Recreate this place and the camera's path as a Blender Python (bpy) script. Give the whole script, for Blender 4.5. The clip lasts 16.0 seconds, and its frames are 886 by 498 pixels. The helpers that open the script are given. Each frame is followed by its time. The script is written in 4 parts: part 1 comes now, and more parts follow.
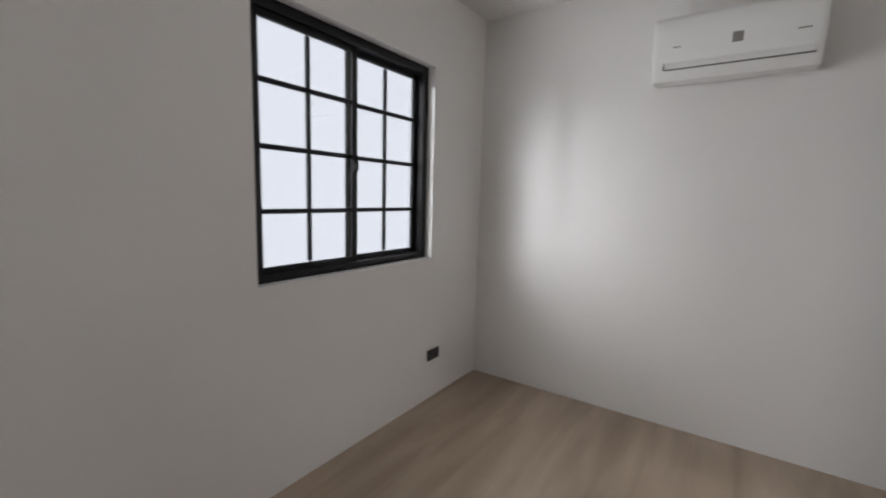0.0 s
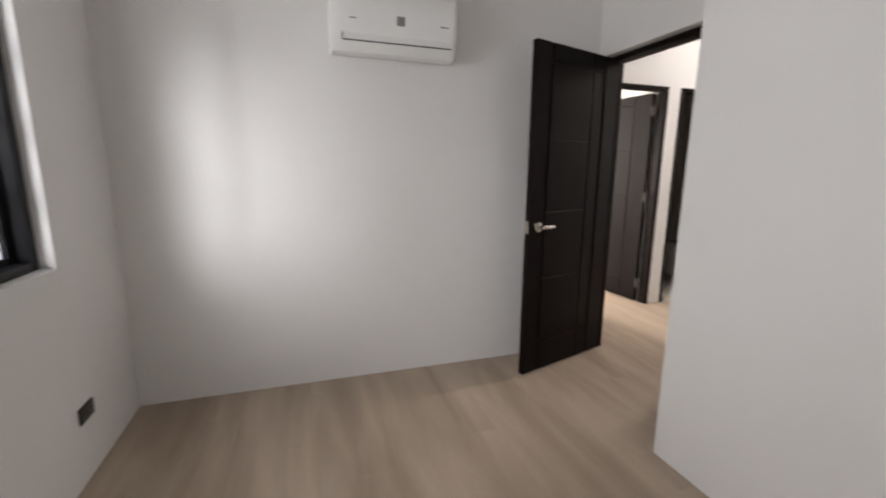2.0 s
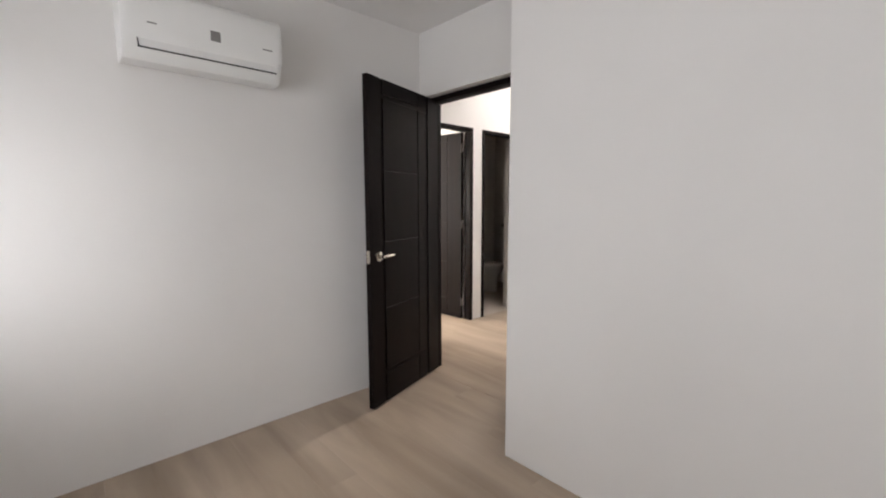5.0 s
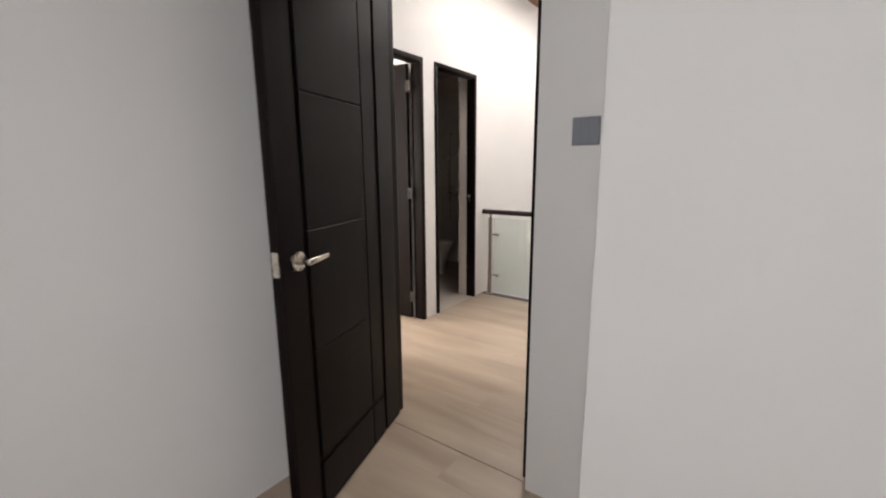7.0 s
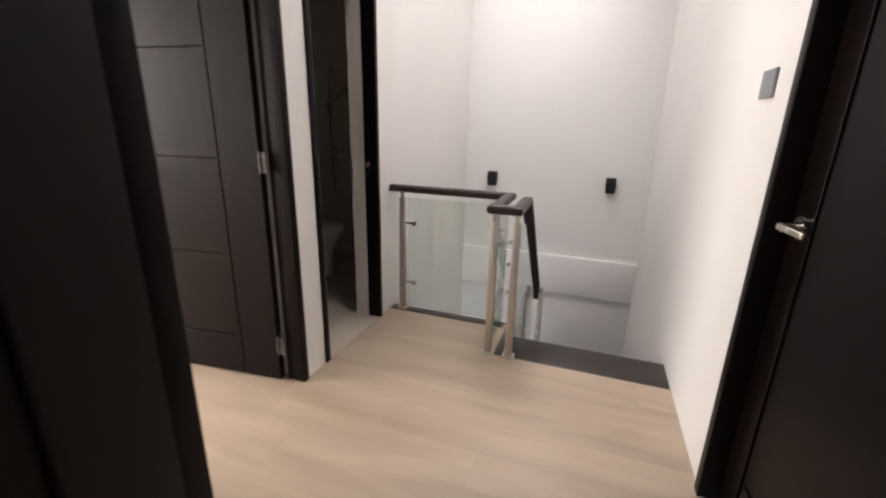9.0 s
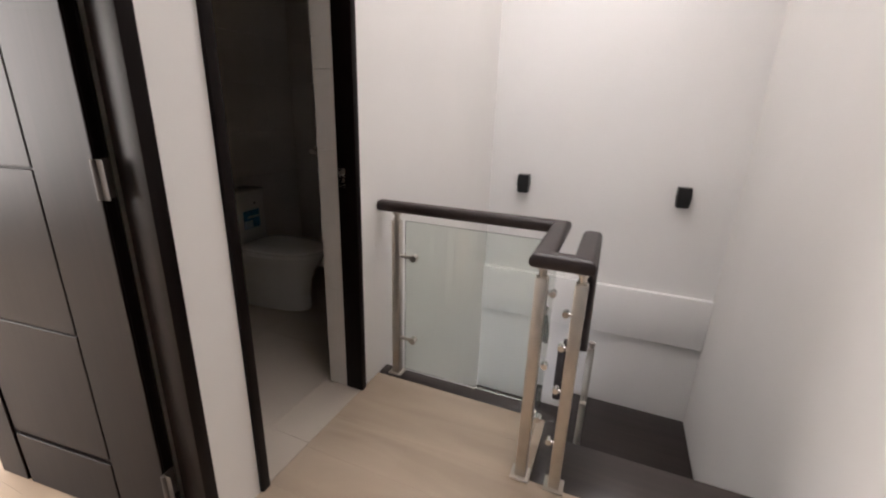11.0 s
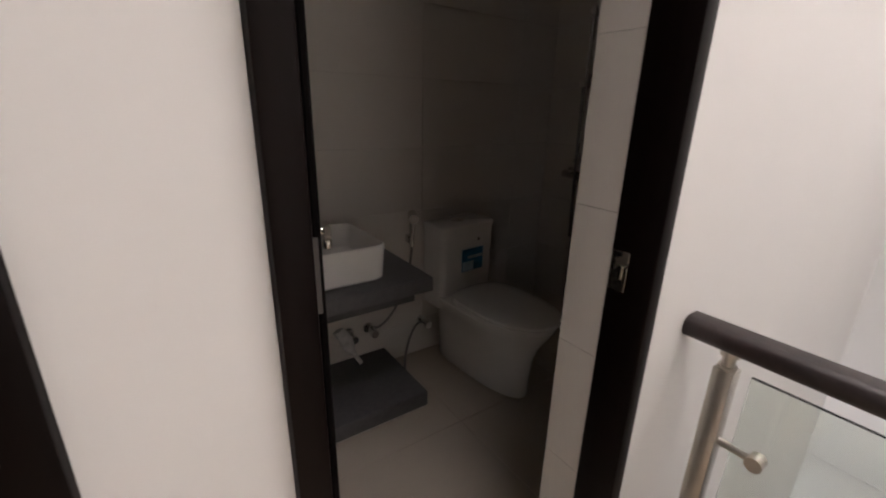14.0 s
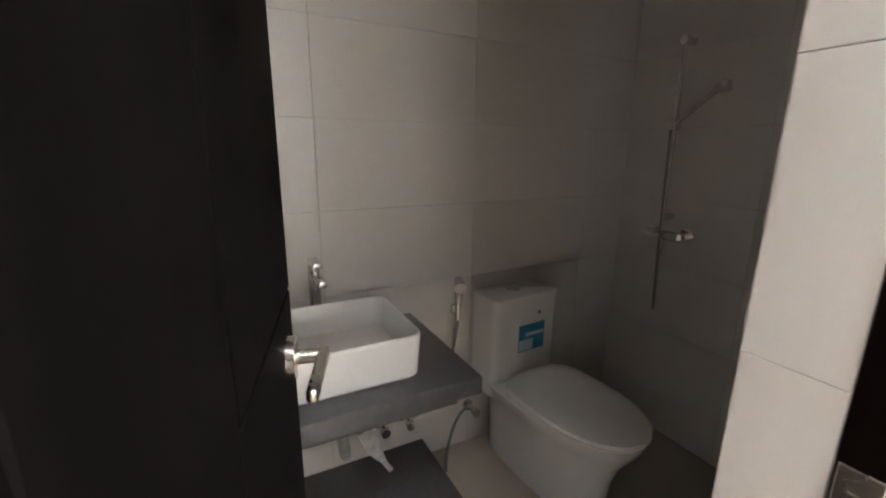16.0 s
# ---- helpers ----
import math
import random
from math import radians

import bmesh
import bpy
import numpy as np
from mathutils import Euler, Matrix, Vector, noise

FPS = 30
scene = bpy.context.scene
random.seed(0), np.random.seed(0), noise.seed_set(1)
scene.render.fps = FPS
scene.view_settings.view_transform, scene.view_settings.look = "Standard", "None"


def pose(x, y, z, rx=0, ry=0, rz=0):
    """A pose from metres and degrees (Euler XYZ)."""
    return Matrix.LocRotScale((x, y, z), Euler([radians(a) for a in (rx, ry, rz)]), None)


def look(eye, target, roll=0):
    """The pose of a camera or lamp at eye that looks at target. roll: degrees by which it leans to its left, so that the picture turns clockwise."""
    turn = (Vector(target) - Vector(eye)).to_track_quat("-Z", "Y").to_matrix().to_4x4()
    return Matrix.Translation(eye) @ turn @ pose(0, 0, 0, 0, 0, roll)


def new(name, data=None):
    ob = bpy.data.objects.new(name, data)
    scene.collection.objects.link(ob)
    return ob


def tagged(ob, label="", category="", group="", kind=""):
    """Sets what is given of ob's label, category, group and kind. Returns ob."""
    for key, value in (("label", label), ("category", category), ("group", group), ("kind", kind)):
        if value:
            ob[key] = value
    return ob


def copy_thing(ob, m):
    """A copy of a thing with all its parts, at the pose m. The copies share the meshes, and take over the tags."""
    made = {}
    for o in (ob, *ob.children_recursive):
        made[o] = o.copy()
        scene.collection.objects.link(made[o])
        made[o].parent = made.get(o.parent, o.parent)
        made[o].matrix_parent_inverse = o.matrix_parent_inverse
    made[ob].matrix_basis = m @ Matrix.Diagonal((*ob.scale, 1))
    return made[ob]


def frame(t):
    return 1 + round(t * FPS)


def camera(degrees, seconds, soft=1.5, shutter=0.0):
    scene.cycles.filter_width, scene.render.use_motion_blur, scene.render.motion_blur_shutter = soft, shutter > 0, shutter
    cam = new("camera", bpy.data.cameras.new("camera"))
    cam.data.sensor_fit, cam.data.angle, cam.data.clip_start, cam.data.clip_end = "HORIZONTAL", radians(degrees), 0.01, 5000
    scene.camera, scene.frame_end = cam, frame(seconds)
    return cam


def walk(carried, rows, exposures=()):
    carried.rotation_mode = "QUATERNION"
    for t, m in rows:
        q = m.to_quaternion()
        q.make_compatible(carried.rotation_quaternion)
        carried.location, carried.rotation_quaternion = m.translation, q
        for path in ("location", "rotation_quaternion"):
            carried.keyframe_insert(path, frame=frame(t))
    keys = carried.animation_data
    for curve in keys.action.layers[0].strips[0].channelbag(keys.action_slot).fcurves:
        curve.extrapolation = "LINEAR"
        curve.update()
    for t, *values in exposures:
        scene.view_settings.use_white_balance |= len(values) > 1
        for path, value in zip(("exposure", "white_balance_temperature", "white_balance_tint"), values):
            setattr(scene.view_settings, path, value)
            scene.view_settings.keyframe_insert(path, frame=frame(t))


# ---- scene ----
cam = camera(93.17, 16.0, soft=2.0, shutter=0.4)
# seconds, x, y, z, yaw, pitch, lean
ROWS = [
    (0.0, 1.805, 2.589, 1.326, 34.52, -7.13, 1.54),
    (0.5, 1.663, 2.684, 1.301, 23.19, -7.5, 1.6),
    (1.0, 1.48, 2.764, 1.314, 9.24, -8.47, 1.31),
    (1.5, 1.215, 2.764, 1.316, -5.95, -9.31, 0.85),
    (2.0, 1.21, 2.705, 1.34, -18.06, -10.76, 0.53),
    (2.5, 1.111, 2.65, 1.311, -29.72, -10.03, -0.02),
    (3.0, 1.06, 2.597, 1.307, -33.82, -9.31, -0.41),
    (3.5, 0.957, 2.626, 1.306, -38.45, -7.34, -0.51),
    (6.0, 1.336, 3.218, 1.341, -46.03, -7.43, -0.17),
    (6.5, 1.505, 3.547, 1.33, -50.37, -9.11, -0.12),
    (7.0, 1.79, 3.845, 1.281, -54.03, -10.94, -0.41),
    (7.5, 2.087, 4.107, 1.272, -58.23, -12.98, -0.31),
    (8.0, 2.349, 4.39, 1.262, -62.6, -14.31, 0.25),
    (8.5, 2.686, 4.6, 1.254, -66.11, -15.52, 0.82),
    (9.0, 2.971, 4.747, 1.258, -70.61, -16.64, 1.36),
    (9.2, 3.057, 4.83, 1.241, -73.17, -16.56, 1.68),
    (11.3, 3.988, 5.084, 1.246, -64.9, -18.5, 1.84),
    (11.5, 4.068, 5.13, 1.253, -61.45, -18.24, 1.61),
    (12.0, 4.226, 5.223, 1.243, -52.08, -17.77, 1.27),
    (12.5, 4.403, 5.277, 1.254, -43.8, -17.63, 1.13),
    (13.0, 4.483, 5.405, 1.247, -39.18, -17.15, 1.55),
    (13.5, 4.537, 5.574, 1.271, -37.74, -17.43, 1.56),
    (14.0, 4.584, 5.649, 1.259, -34.84, -18.38, 1.36),
    (14.5, 4.67, 5.722, 1.253, -30.44, -18.27, 0.39),
    (15.0, 4.765, 5.768, 1.267, -26.43, -17.45, -0.26),
    (15.5, 4.782, 5.87, 1.284, -26.9, -15.19, 0.06),
    (16.0, 4.78, 5.947, 1.302, -27.4, -13.61, 0.56),
]
walk(cam, [(t, pose(x, y, z, 0, 0, yaw) @ pose(0, 0, 0, 90 + pitch, 0, 0) @ pose(0, 0, 0, 0, 0, lean)) for t, x, y, z, yaw, pitch, lean in ROWS],
     exposures=[(0.0, 0.17, 6350, 12), (1.0, 0.26, 6400, 11), (2.0, 0.42, 6500, 13), (3.5, 0.56, 6500, 13), (6.5, 0.52, 6500, 13), (7.5, 0.44, 6500, 13), (8.5, 0.18, 6500, 15), (9.2, 0.14, 6450, 15), (11.5, 0.05, 6450, 16),
                (12.5, -0.05, 6450, 16), (14.0, 0.34, 6500, 16), (14.5, 0.82, 6550, 15), (15.0, 1.52, 6700, 17), (15.5, 2.12, 6200, 11), (16.0, 2.15, 6050, 9)])

# ---- world and light ----
world = bpy.data.worlds.new("overcast")
scene.world = world
world.use_nodes = True
wn = world.node_tree.nodes
sky = wn.new("ShaderNodeTexSky")
sky.sky_type = 'NISHITA'
sky.sun_disc = False
sky.sun_elevation, sky.sun_rotation = radians(12.4), radians(211.9)
sky.air_density, sky.dust_density = 1.0, 4.0
world.node_tree.links.new(sky.outputs[0], wn["Background"].inputs[0])
wn["Background"].inputs[1].default_value = 0.12

sun = new("sun", bpy.data.lights.new("sun", 'SUN'))
sun.data.energy, sun.data.angle, sun.data.color = 2.25, radians(27), (0.98, 0.99, 1.0)
sun.matrix_world = look((-53, -85, 22), (0, 0, 0))


def area_lamp(name, at, target, w, h, watts, color):
    """An area lamp: daylight in a window's opening, or the added light over the hall."""
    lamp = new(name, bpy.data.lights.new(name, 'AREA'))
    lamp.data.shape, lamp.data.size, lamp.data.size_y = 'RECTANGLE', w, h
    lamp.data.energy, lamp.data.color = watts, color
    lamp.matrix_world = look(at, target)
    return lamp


# Assumed source, out of view, stretched west to fill the hall and bathroom.
area_lamp("skylight_lamp", (5.7, 5.28, 3.46), (5.7, 5.28, 0), 2.35, 0.6, 50, (1.0, 0.96, 0.91))
area_lamp("bedroom_window_lamp", (2.6, 9.55, 1.45), (2.6, 5.0, -0.3), 2.0, 2.1, 222, (1.0, 0.95, 0.88))
for window_y in (4.128, 1.428):
    area_lamp("window_lamp", (0.096, window_y, 1.52), (5, window_y, 1.52), 1.16, 1.14, 21, (0.98, 0.99, 1.0))


# ---- materials ----
def mat(name, color, rough=0.6, metal=0.0, var=0.06, scale=3.0, bump=0.0, bump_scale=80.0, coat=0.0, spec=0.5, shared=False):
    """A painted or solid surface: base colour, broad stains, fine grain and relief."""
    m = bpy.data.materials.new(name)
    m.use_nodes = True
    n, l = m.node_tree.nodes, m.node_tree.links
    b = n["Principled BSDF"]
    b.inputs["Roughness"].default_value, b.inputs["Metallic"].default_value = rough, metal
    b.inputs["Coat Weight"].default_value = coat
    b.inputs["Specular IOR Level"].default_value = spec
    place = n.new("ShaderNodeNewGeometry").outputs["Position"] if shared else n.new("ShaderNodeTexCoord").outputs["Object"]
    big = n.new("ShaderNodeTexNoise")
    big.inputs["Scale"].default_value, big.inputs["Detail"].default_value = scale, 5
    l.new(place, big.inputs["Vector"])
    ramp = n.new("ShaderNodeMapRange")
    ramp.inputs["From Min"].default_value, ramp.inputs["From Max"].default_value = 0.3, 0.7
    ramp.inputs["To Min"].default_value, ramp.inputs["To Max"].default_value = 1 - var, 1 + var
    l.new(big.outputs["Fac"], ramp.inputs["Value"])
    mul = n.new("ShaderNodeVectorMath")
    mul.operation = 'SCALE'
    mul.inputs[0].default_value = color
    l.new(ramp.outputs[0], mul.inputs["Scale"])
    l.new(mul.outputs[0], b.inputs["Base Color"])
    rr = n.new("ShaderNodeMapRange")
    rr.inputs["To Min"].default_value, rr.inputs["To Max"].default_value = max(rough - 0.06, 0.02), min(rough + 0.06, 1)
    l.new(big.outputs["Fac"], rr.inputs["Value"])
    l.new(rr.outputs[0], b.inputs["Roughness"])
    if bump:
        fine = n.new("ShaderNodeTexNoise")
        fine.inputs["Scale"].default_value, fine.inputs["Detail"].default_value = bump_scale, 4
        l.new(place, fine.inputs["Vector"])
        bp = n.new("ShaderNodeBump")
        bp.inputs["Strength"].default_value, bp.inputs["Distance"].default_value = bump, 0.002
        l.new(fine.outputs["Fac"], bp.inputs["Height"])
        l.new(bp.outputs[0], b.inputs["Normal"])
    return m


def wood(name, dark, light, rough, along=1, stretch=0.06, scale=28.0, piece=True, bump=0.15, spec=0.5, low=0.34, high=0.72):
    """Boards: grain drawn out along one axis, each piece with a tone of its own."""
    m = bpy.data.materials.new(name)
    m.use_nodes = True
    n, l = m.node_tree.nodes, m.node_tree.links
    b = n["Principled BSDF"]
    geo = n.new("ShaderNodeNewGeometry")
    mp = n.new("ShaderNodeMapping")
    sc = [1.0, 1.0, 1.0]
    sc[along] = stretch
    mp.inputs["Scale"].default_value = sc
    info = n.new("ShaderNodeObjectInfo")
    off = n.new("ShaderNodeVectorMath")
    off.operation = 'SCALE'
    off.inputs[0].default_value = (0.0, 0.35, 0.0)
    l.new(info.outputs["Random"], off.inputs["Scale"])
    add = n.new("ShaderNodeVectorMath")
    l.new(geo.outputs["Position"], add.inputs[0])
    if piece:
        l.new(off.outputs[0], add.inputs[1])
    l.new(add.outputs[0], mp.inputs["Vector"])
    fine = n.new("ShaderNodeTexNoise")
    fine.inputs["Scale"].default_value, fine.inputs["Detail"].default_value = scale, 8
    fine.inputs["Distortion"].default_value = 0.6
    broad = n.new("ShaderNodeTexNoise")
    broad.inputs["Scale"].default_value, broad.inputs["Detail"].default_value = scale * 0.25, 3
    l.new(mp.outputs[0], fine.inputs["Vector"])
    l.new(mp.outputs[0], broad.inputs["Vector"])
    mixf = n.new("ShaderNodeMath")
    mixf.operation = 'MULTIPLY_ADD'
    mixf.inputs[1].default_value = 0.45
    l.new(fine.outputs["Fac"], mixf.inputs[0])
    half = n.new("ShaderNodeMath")
    half.operation = 'MULTIPLY'
    half.inputs[1].default_value = 0.55
    l.new(broad.outputs["Fac"], half.inputs[0])
    l.new(half.outputs[0], mixf.inputs[2])
    tone = n.new("ShaderNodeMath")
    tone.operation = 'MULTIPLY_ADD'
    tone.inputs[1].default_value = 0.035 if piece else 0.0
    l.new(info.outputs["Random"], tone.inputs[0])
    l.new(mixf.outputs[0], tone.inputs[2])
    ramp = n.new("ShaderNodeValToRGB")
    ramp.color_ramp.elements[0].position, ramp.color_ramp.elements[1].position = low, high
    ramp.color_ramp.elements[0].color, ramp.color_ramp.elements[1].color = (*dark, 1), (*light, 1)
    l.new(tone.outputs[0], ramp.inputs[0])
    l.new(ramp.outputs[0], b.inputs["Base Color"])
    b.inputs["Roughness"].default_value = rough
    b.inputs["Specular IOR Level"].default_value = spec
    bp = n.new("ShaderNodeBump")
    bp.inputs["Strength"].default_value, bp.inputs["Distance"].default_value = bump, 0.001
    l.new(fine.outputs["Fac"], bp.inputs["Height"])
    l.new(bp.outputs[0], b.inputs["Normal"])
    return m


WHITE = mat("white_wall_paint", (0.80, 0.785, 0.765), 0.62, var=0.025, scale=1.3, bump=0.12, bump_scale=55)
CEIL = mat("white_ceiling_paint", (0.80, 0.79, 0.775), 0.75, var=0.02, scale=1.0, bump=0.08, bump_scale=60)
STAIRWALL = mat("white_stairwell_paint", (0.82, 0.81, 0.80), 0.55, var=0.02, scale=1.2, bump=0.1, bump_scale=50)
PLANK = wood("oak_vinyl_plank", (0.31, 0.237, 0.172), (0.525, 0.424, 0.327), 0.42, along=1, stretch=0.16, scale=8.0, low=0.35, high=0.72)
ESPRESSO = wood("espresso_stained_wood", (0.0036, 0.0018, 0.0016), (0.0080, 0.0042, 0.0036), 0.40, along=2, stretch=0.05, scale=60, piece=False, bump=0.1, spec=0.11)
# Shaded copy of the espresso wood, sheen and tone cut for the bathroom door.
DIMDOOR = wood("dimmed_espresso_wood", (0.003, 0.0024, 0.0024), (0.006, 0.0046, 0.0044), 0.62, along=2, stretch=0.05, scale=60, piece=False, bump=0.1, spec=0.03)
TREAD = wood("dark_stair_wood", (0.016, 0.011, 0.010), (0.042, 0.030, 0.027), 0.33, along=1, stretch=0.05, scale=45, piece=False)
RAILWOOD = wood("dark_handrail_wood", (0.011, 0.006, 0.006), (0.030, 0.017, 0.016), 0.42, along=0, stretch=0.08, scale=50, piece=False)
WOODCEIL = wood("brown_ceiling_board", (0.16, 0.07, 0.035), (0.30, 0.15, 0.08), 0.5, along=0, stretch=0.05, scale=30)
BLACKALU = mat("black_window_aluminium", (0.010, 0.010, 0.012), 0.4, var=0.1, scale=9, bump=0.03, spec=0.25)
STEEL = mat("brushed_steel", (0.55, 0.51, 0.46), 0.34, 1.0, var=0.08, scale=14, bump=0.05, bump_scale=240)
NICKEL = mat("satin_nickel", (0.62, 0.57, 0.50), 0.27, 1.0, var=0.06, scale=20)
HINGE = mat("dull_hinge_steel", (0.085, 0.074, 0.068), 0.6, 0.15, var=0.1, scale=25)
CHROME = mat("chrome", (0.70, 0.68, 0.66), 0.10, 1.0, var=0.03, scale=20)
ACWHITE = mat("white_appliance_plastic", (0.82, 0.82, 0.80), 0.32, var=0.015, scale=4)
ACGREY = mat("grey_appliance_print", (0.22, 0.21, 0.20), 0.5, var=0.05, scale=30)
SUBFLOOR = mat("oak_tone_underlay", (0.26, 0.205, 0.155), 0.7, var=0.1, scale=20)
SLOT = mat("dark_vent_slot", (0.02, 0.02, 0.02), 0.7, var=0.1, scale=20)
OUTLET = mat("dark_grey_outlet_plastic", (0.035, 0.032, 0.032), 0.4, var=0.08, scale=30)
SWITCH = mat("blue_grey_switch_plastic", (0.20, 0.21, 0.235), 0.35, 0.2, var=0.04, scale=30)
SCONCE = mat("black_lamp_metal", (0.010, 0.010, 0.011), 0.45, 0.3, var=0.1, scale=20)
TILE = mat("glossy_cream_tile", (0.76, 0.72, 0.67), 0.2, var=0.025, scale=1.6, bump=0.012, bump_scale=7, shared=True)
GROUT = mat("grey_grout", (0.70, 0.66, 0.61), 0.85, var=0.1, scale=20)
BATHFLOOR = mat("beige_floor_tile", (0.48, 0.42, 0.355), 0.34, var=0.05, scale=4, bump=0.03, bump_scale=40, shared=True)
COUNTER = mat("dark_grey_stone", (0.10, 0.096, 0.098), 0.42, var=0.12, scale=45, bump=0.04, bump_scale=160)
CERAMIC = mat("white_glazed_ceramic", (0.84, 0.83, 0.80), 0.07, var=0.01, scale=4, coat=0.3)
RUBBER = mat("grey_hose", (0.24, 0.23, 0.22), 0.45, 0.3, var=0.1, scale=60)
BLUE = mat("blue_sticker_print", (0.03, 0.26, 0.48), 0.4, var=0.25, scale=30)
STICKER = mat("pale_sticker_print", (0.50, 0.66, 0.74), 0.4, var=0.12, scale=40)
PLASTICBAG = mat("clear_wrap", (0.42, 0.41, 0.39), 0.3, var=0.2, scale=40)


def glass(name, tint, rough=0.0):
    m = bpy.data.materials.new(name)
    m.use_nodes = True
    b = m.node_tree.nodes["Principled BSDF"]
    b.inputs["Base Color"].default_value = (*tint, 1)
    b.inputs["Transmission Weight"].default_value = 1.0
    b.inputs["Roughness"].default_value = rough
    b.inputs["IOR"].default_value = 1.45
    return m


# Darkened to hold the lamps behind below white; shadows off lets full light in.
PANE = glass("view_dimming_glass", (0.088, 0.090, 0.094))
GREENGLASS = glass("pale_green_glass", (0.86, 0.915, 0.87))

sky_m = bpy.data.materials.new("overcast_sky_glow")
sky_m.use_nodes = True
sn, sl = sky_m.node_tree.nodes, sky_m.node_tree.links
sn.remove(sn["Principled BSDF"])
em = sn.new("ShaderNodeEmission")
cl = sn.new("ShaderNodeTexNoise")
cl.inputs["Scale"].default_value, cl.inputs["Detail"].default_value = 0.5, 4
cr = sn.new("ShaderNodeValToRGB")
cr.color_ramp.elements[0].color, cr.color_ramp.elements[1].color = (0.86, 0.89, 0.95, 1), (0.98, 0.99, 1.0, 1)
sl.new(cl.outputs["Fac"], cr.inputs[0])
sl.new(cr.outputs[0], em.inputs["Color"])
em.inputs["Strength"].default_value = 3.6
sl.new(em.outputs[0], sn["Material Output"].inputs["Surface"])


# ---- mesh helpers ----
def box(bm, x0, x1, y0, y1, z0, z1, bevel=0.0, m=None, seg=2):
    """A box with softened edges, added to bm."""
    t = bmesh.new()
    bmesh.ops.create_cube(t, size=1)
    for vv in t.verts:
        vv.co = Vector(((x0 + x1) / 2 + vv.co.x * (x1 - x0), (y0 + y1) / 2 + vv.co.y * (y1 - y0), (z0 + z1) / 2 + vv.co.z * (z1 - z0)))
    if bevel:
        bmesh.ops.bevel(t, geom=t.edges[:], offset=bevel, segments=seg, affect='EDGES', profile=0.5)
    join(bm, t, m)


def join(bm, t, m=None):
    if m is not None:
        t.transform(m)
    tmp = bpy.data.meshes.new("tmp")
    t.to_mesh(tmp)
    t.free()
    bm.from_mesh(tmp)
    bpy.data.meshes.remove(tmp)


def tube(bm, p, q, r, n=16, r2=None, cap=True):
    """A round bar from p to q."""
    p, q = Vector(p), Vector(q)
    t = bmesh.new()
    bmesh.ops.create_cone(t, cap_ends=cap, segments=n, radius1=r, radius2=r if r2 is None else r2, depth=(q - p).length)
    join(bm, t, Matrix.Translation((p + q) / 2) @ (q - p).to_track_quat("Z", "Y").to_matrix().to_4x4())


def sweep(bm, pts, r, n=10):
    """A round hose along a bent line."""
    for a, b in zip(pts, pts[1:]):
        tube(bm, a, b, r, n)
    for a in pts[1:-1]:
        t = bmesh.new()
        bmesh.ops.create_uvsphere(t, u_segments=n, v_segments=6, radius=r)
        join(bm, t, Matrix.Translation(a))


def arc_points(ctrl, steps=14):
    """Points along a smooth Bezier through its control points."""
    out = []
    for i in range(steps + 1):
        t, pts = i / steps, [Vector(c) for c in ctrl]
        while len(pts) > 1:
            pts = [a.lerp(b, t) for a, b in zip(pts, pts[1:])]
        out.append(pts[0])
    return out


def loft(bm, rings, close_top=True, close_bottom=True):
    """A skin over rings of equally many points."""
    vs = [[bm.verts.new(p) for p in ring] for ring in rings]
    n = len(rings[0])
    for a, b in zip(vs, vs[1:]):
        for i in range(n):
            bm.faces.new((a[i], a[(i + 1) % n], b[(i + 1) % n], b[i]))
    if close_bottom:
        bm.faces.new(list(reversed(vs[0])))
    if close_top:
        bm.faces.new(vs[-1])


def rounded(cx, cy, w, d, r, z, n=6):
    """A rounded rectangle as a ring at height z."""
    out = []
    for sx, sy, a0 in ((1, 1, 0), (-1, 1, 90), (-1, -1, 180), (1, -1, 270)):
        for i in range(n + 1):
            a = radians(a0 + 90 * i / n)
            out.append((cx + sx * (w / 2 - r) + r * math.cos(a), cy + sy * (d / 2 - r) + r * math.sin(a), z))
    return out


def part(name, bm, material, parent=None, label="", smooth=False):
    bmesh.ops.recalc_face_normals(bm, faces=bm.faces[:])
    me = bpy.data.meshes.new(name)
    bm.to_mesh(me)
    bm.free()
    me.materials.append(material)
    if smooth:
        for f in me.polygons:
            f.use_smooth = True
        me.set_sharp_from_angle(angle=radians(38))
    ob = new(name, me)
    ob.parent = parent
    if label:
        tagged(ob, label)
    return ob


def boxpart(name, dims, material, parent=None, label="", bevel=0.0, seg=2):
    bm = bmesh.new()
    box(bm, *dims, bevel=bevel, seg=seg)
    return part(name, bm, material, parent, label, smooth=bevel > 0)


def thing(name, label, category, at=(0, 0, 0), rz=0, group="", kind=""):
    ob = tagged(new(name), label, category, group, kind)
    ob.matrix_world = pose(*at, 0, 0, rz)
    return ob


def structure(ob, label, category):
    return tagged(ob, label, category, kind="structure")


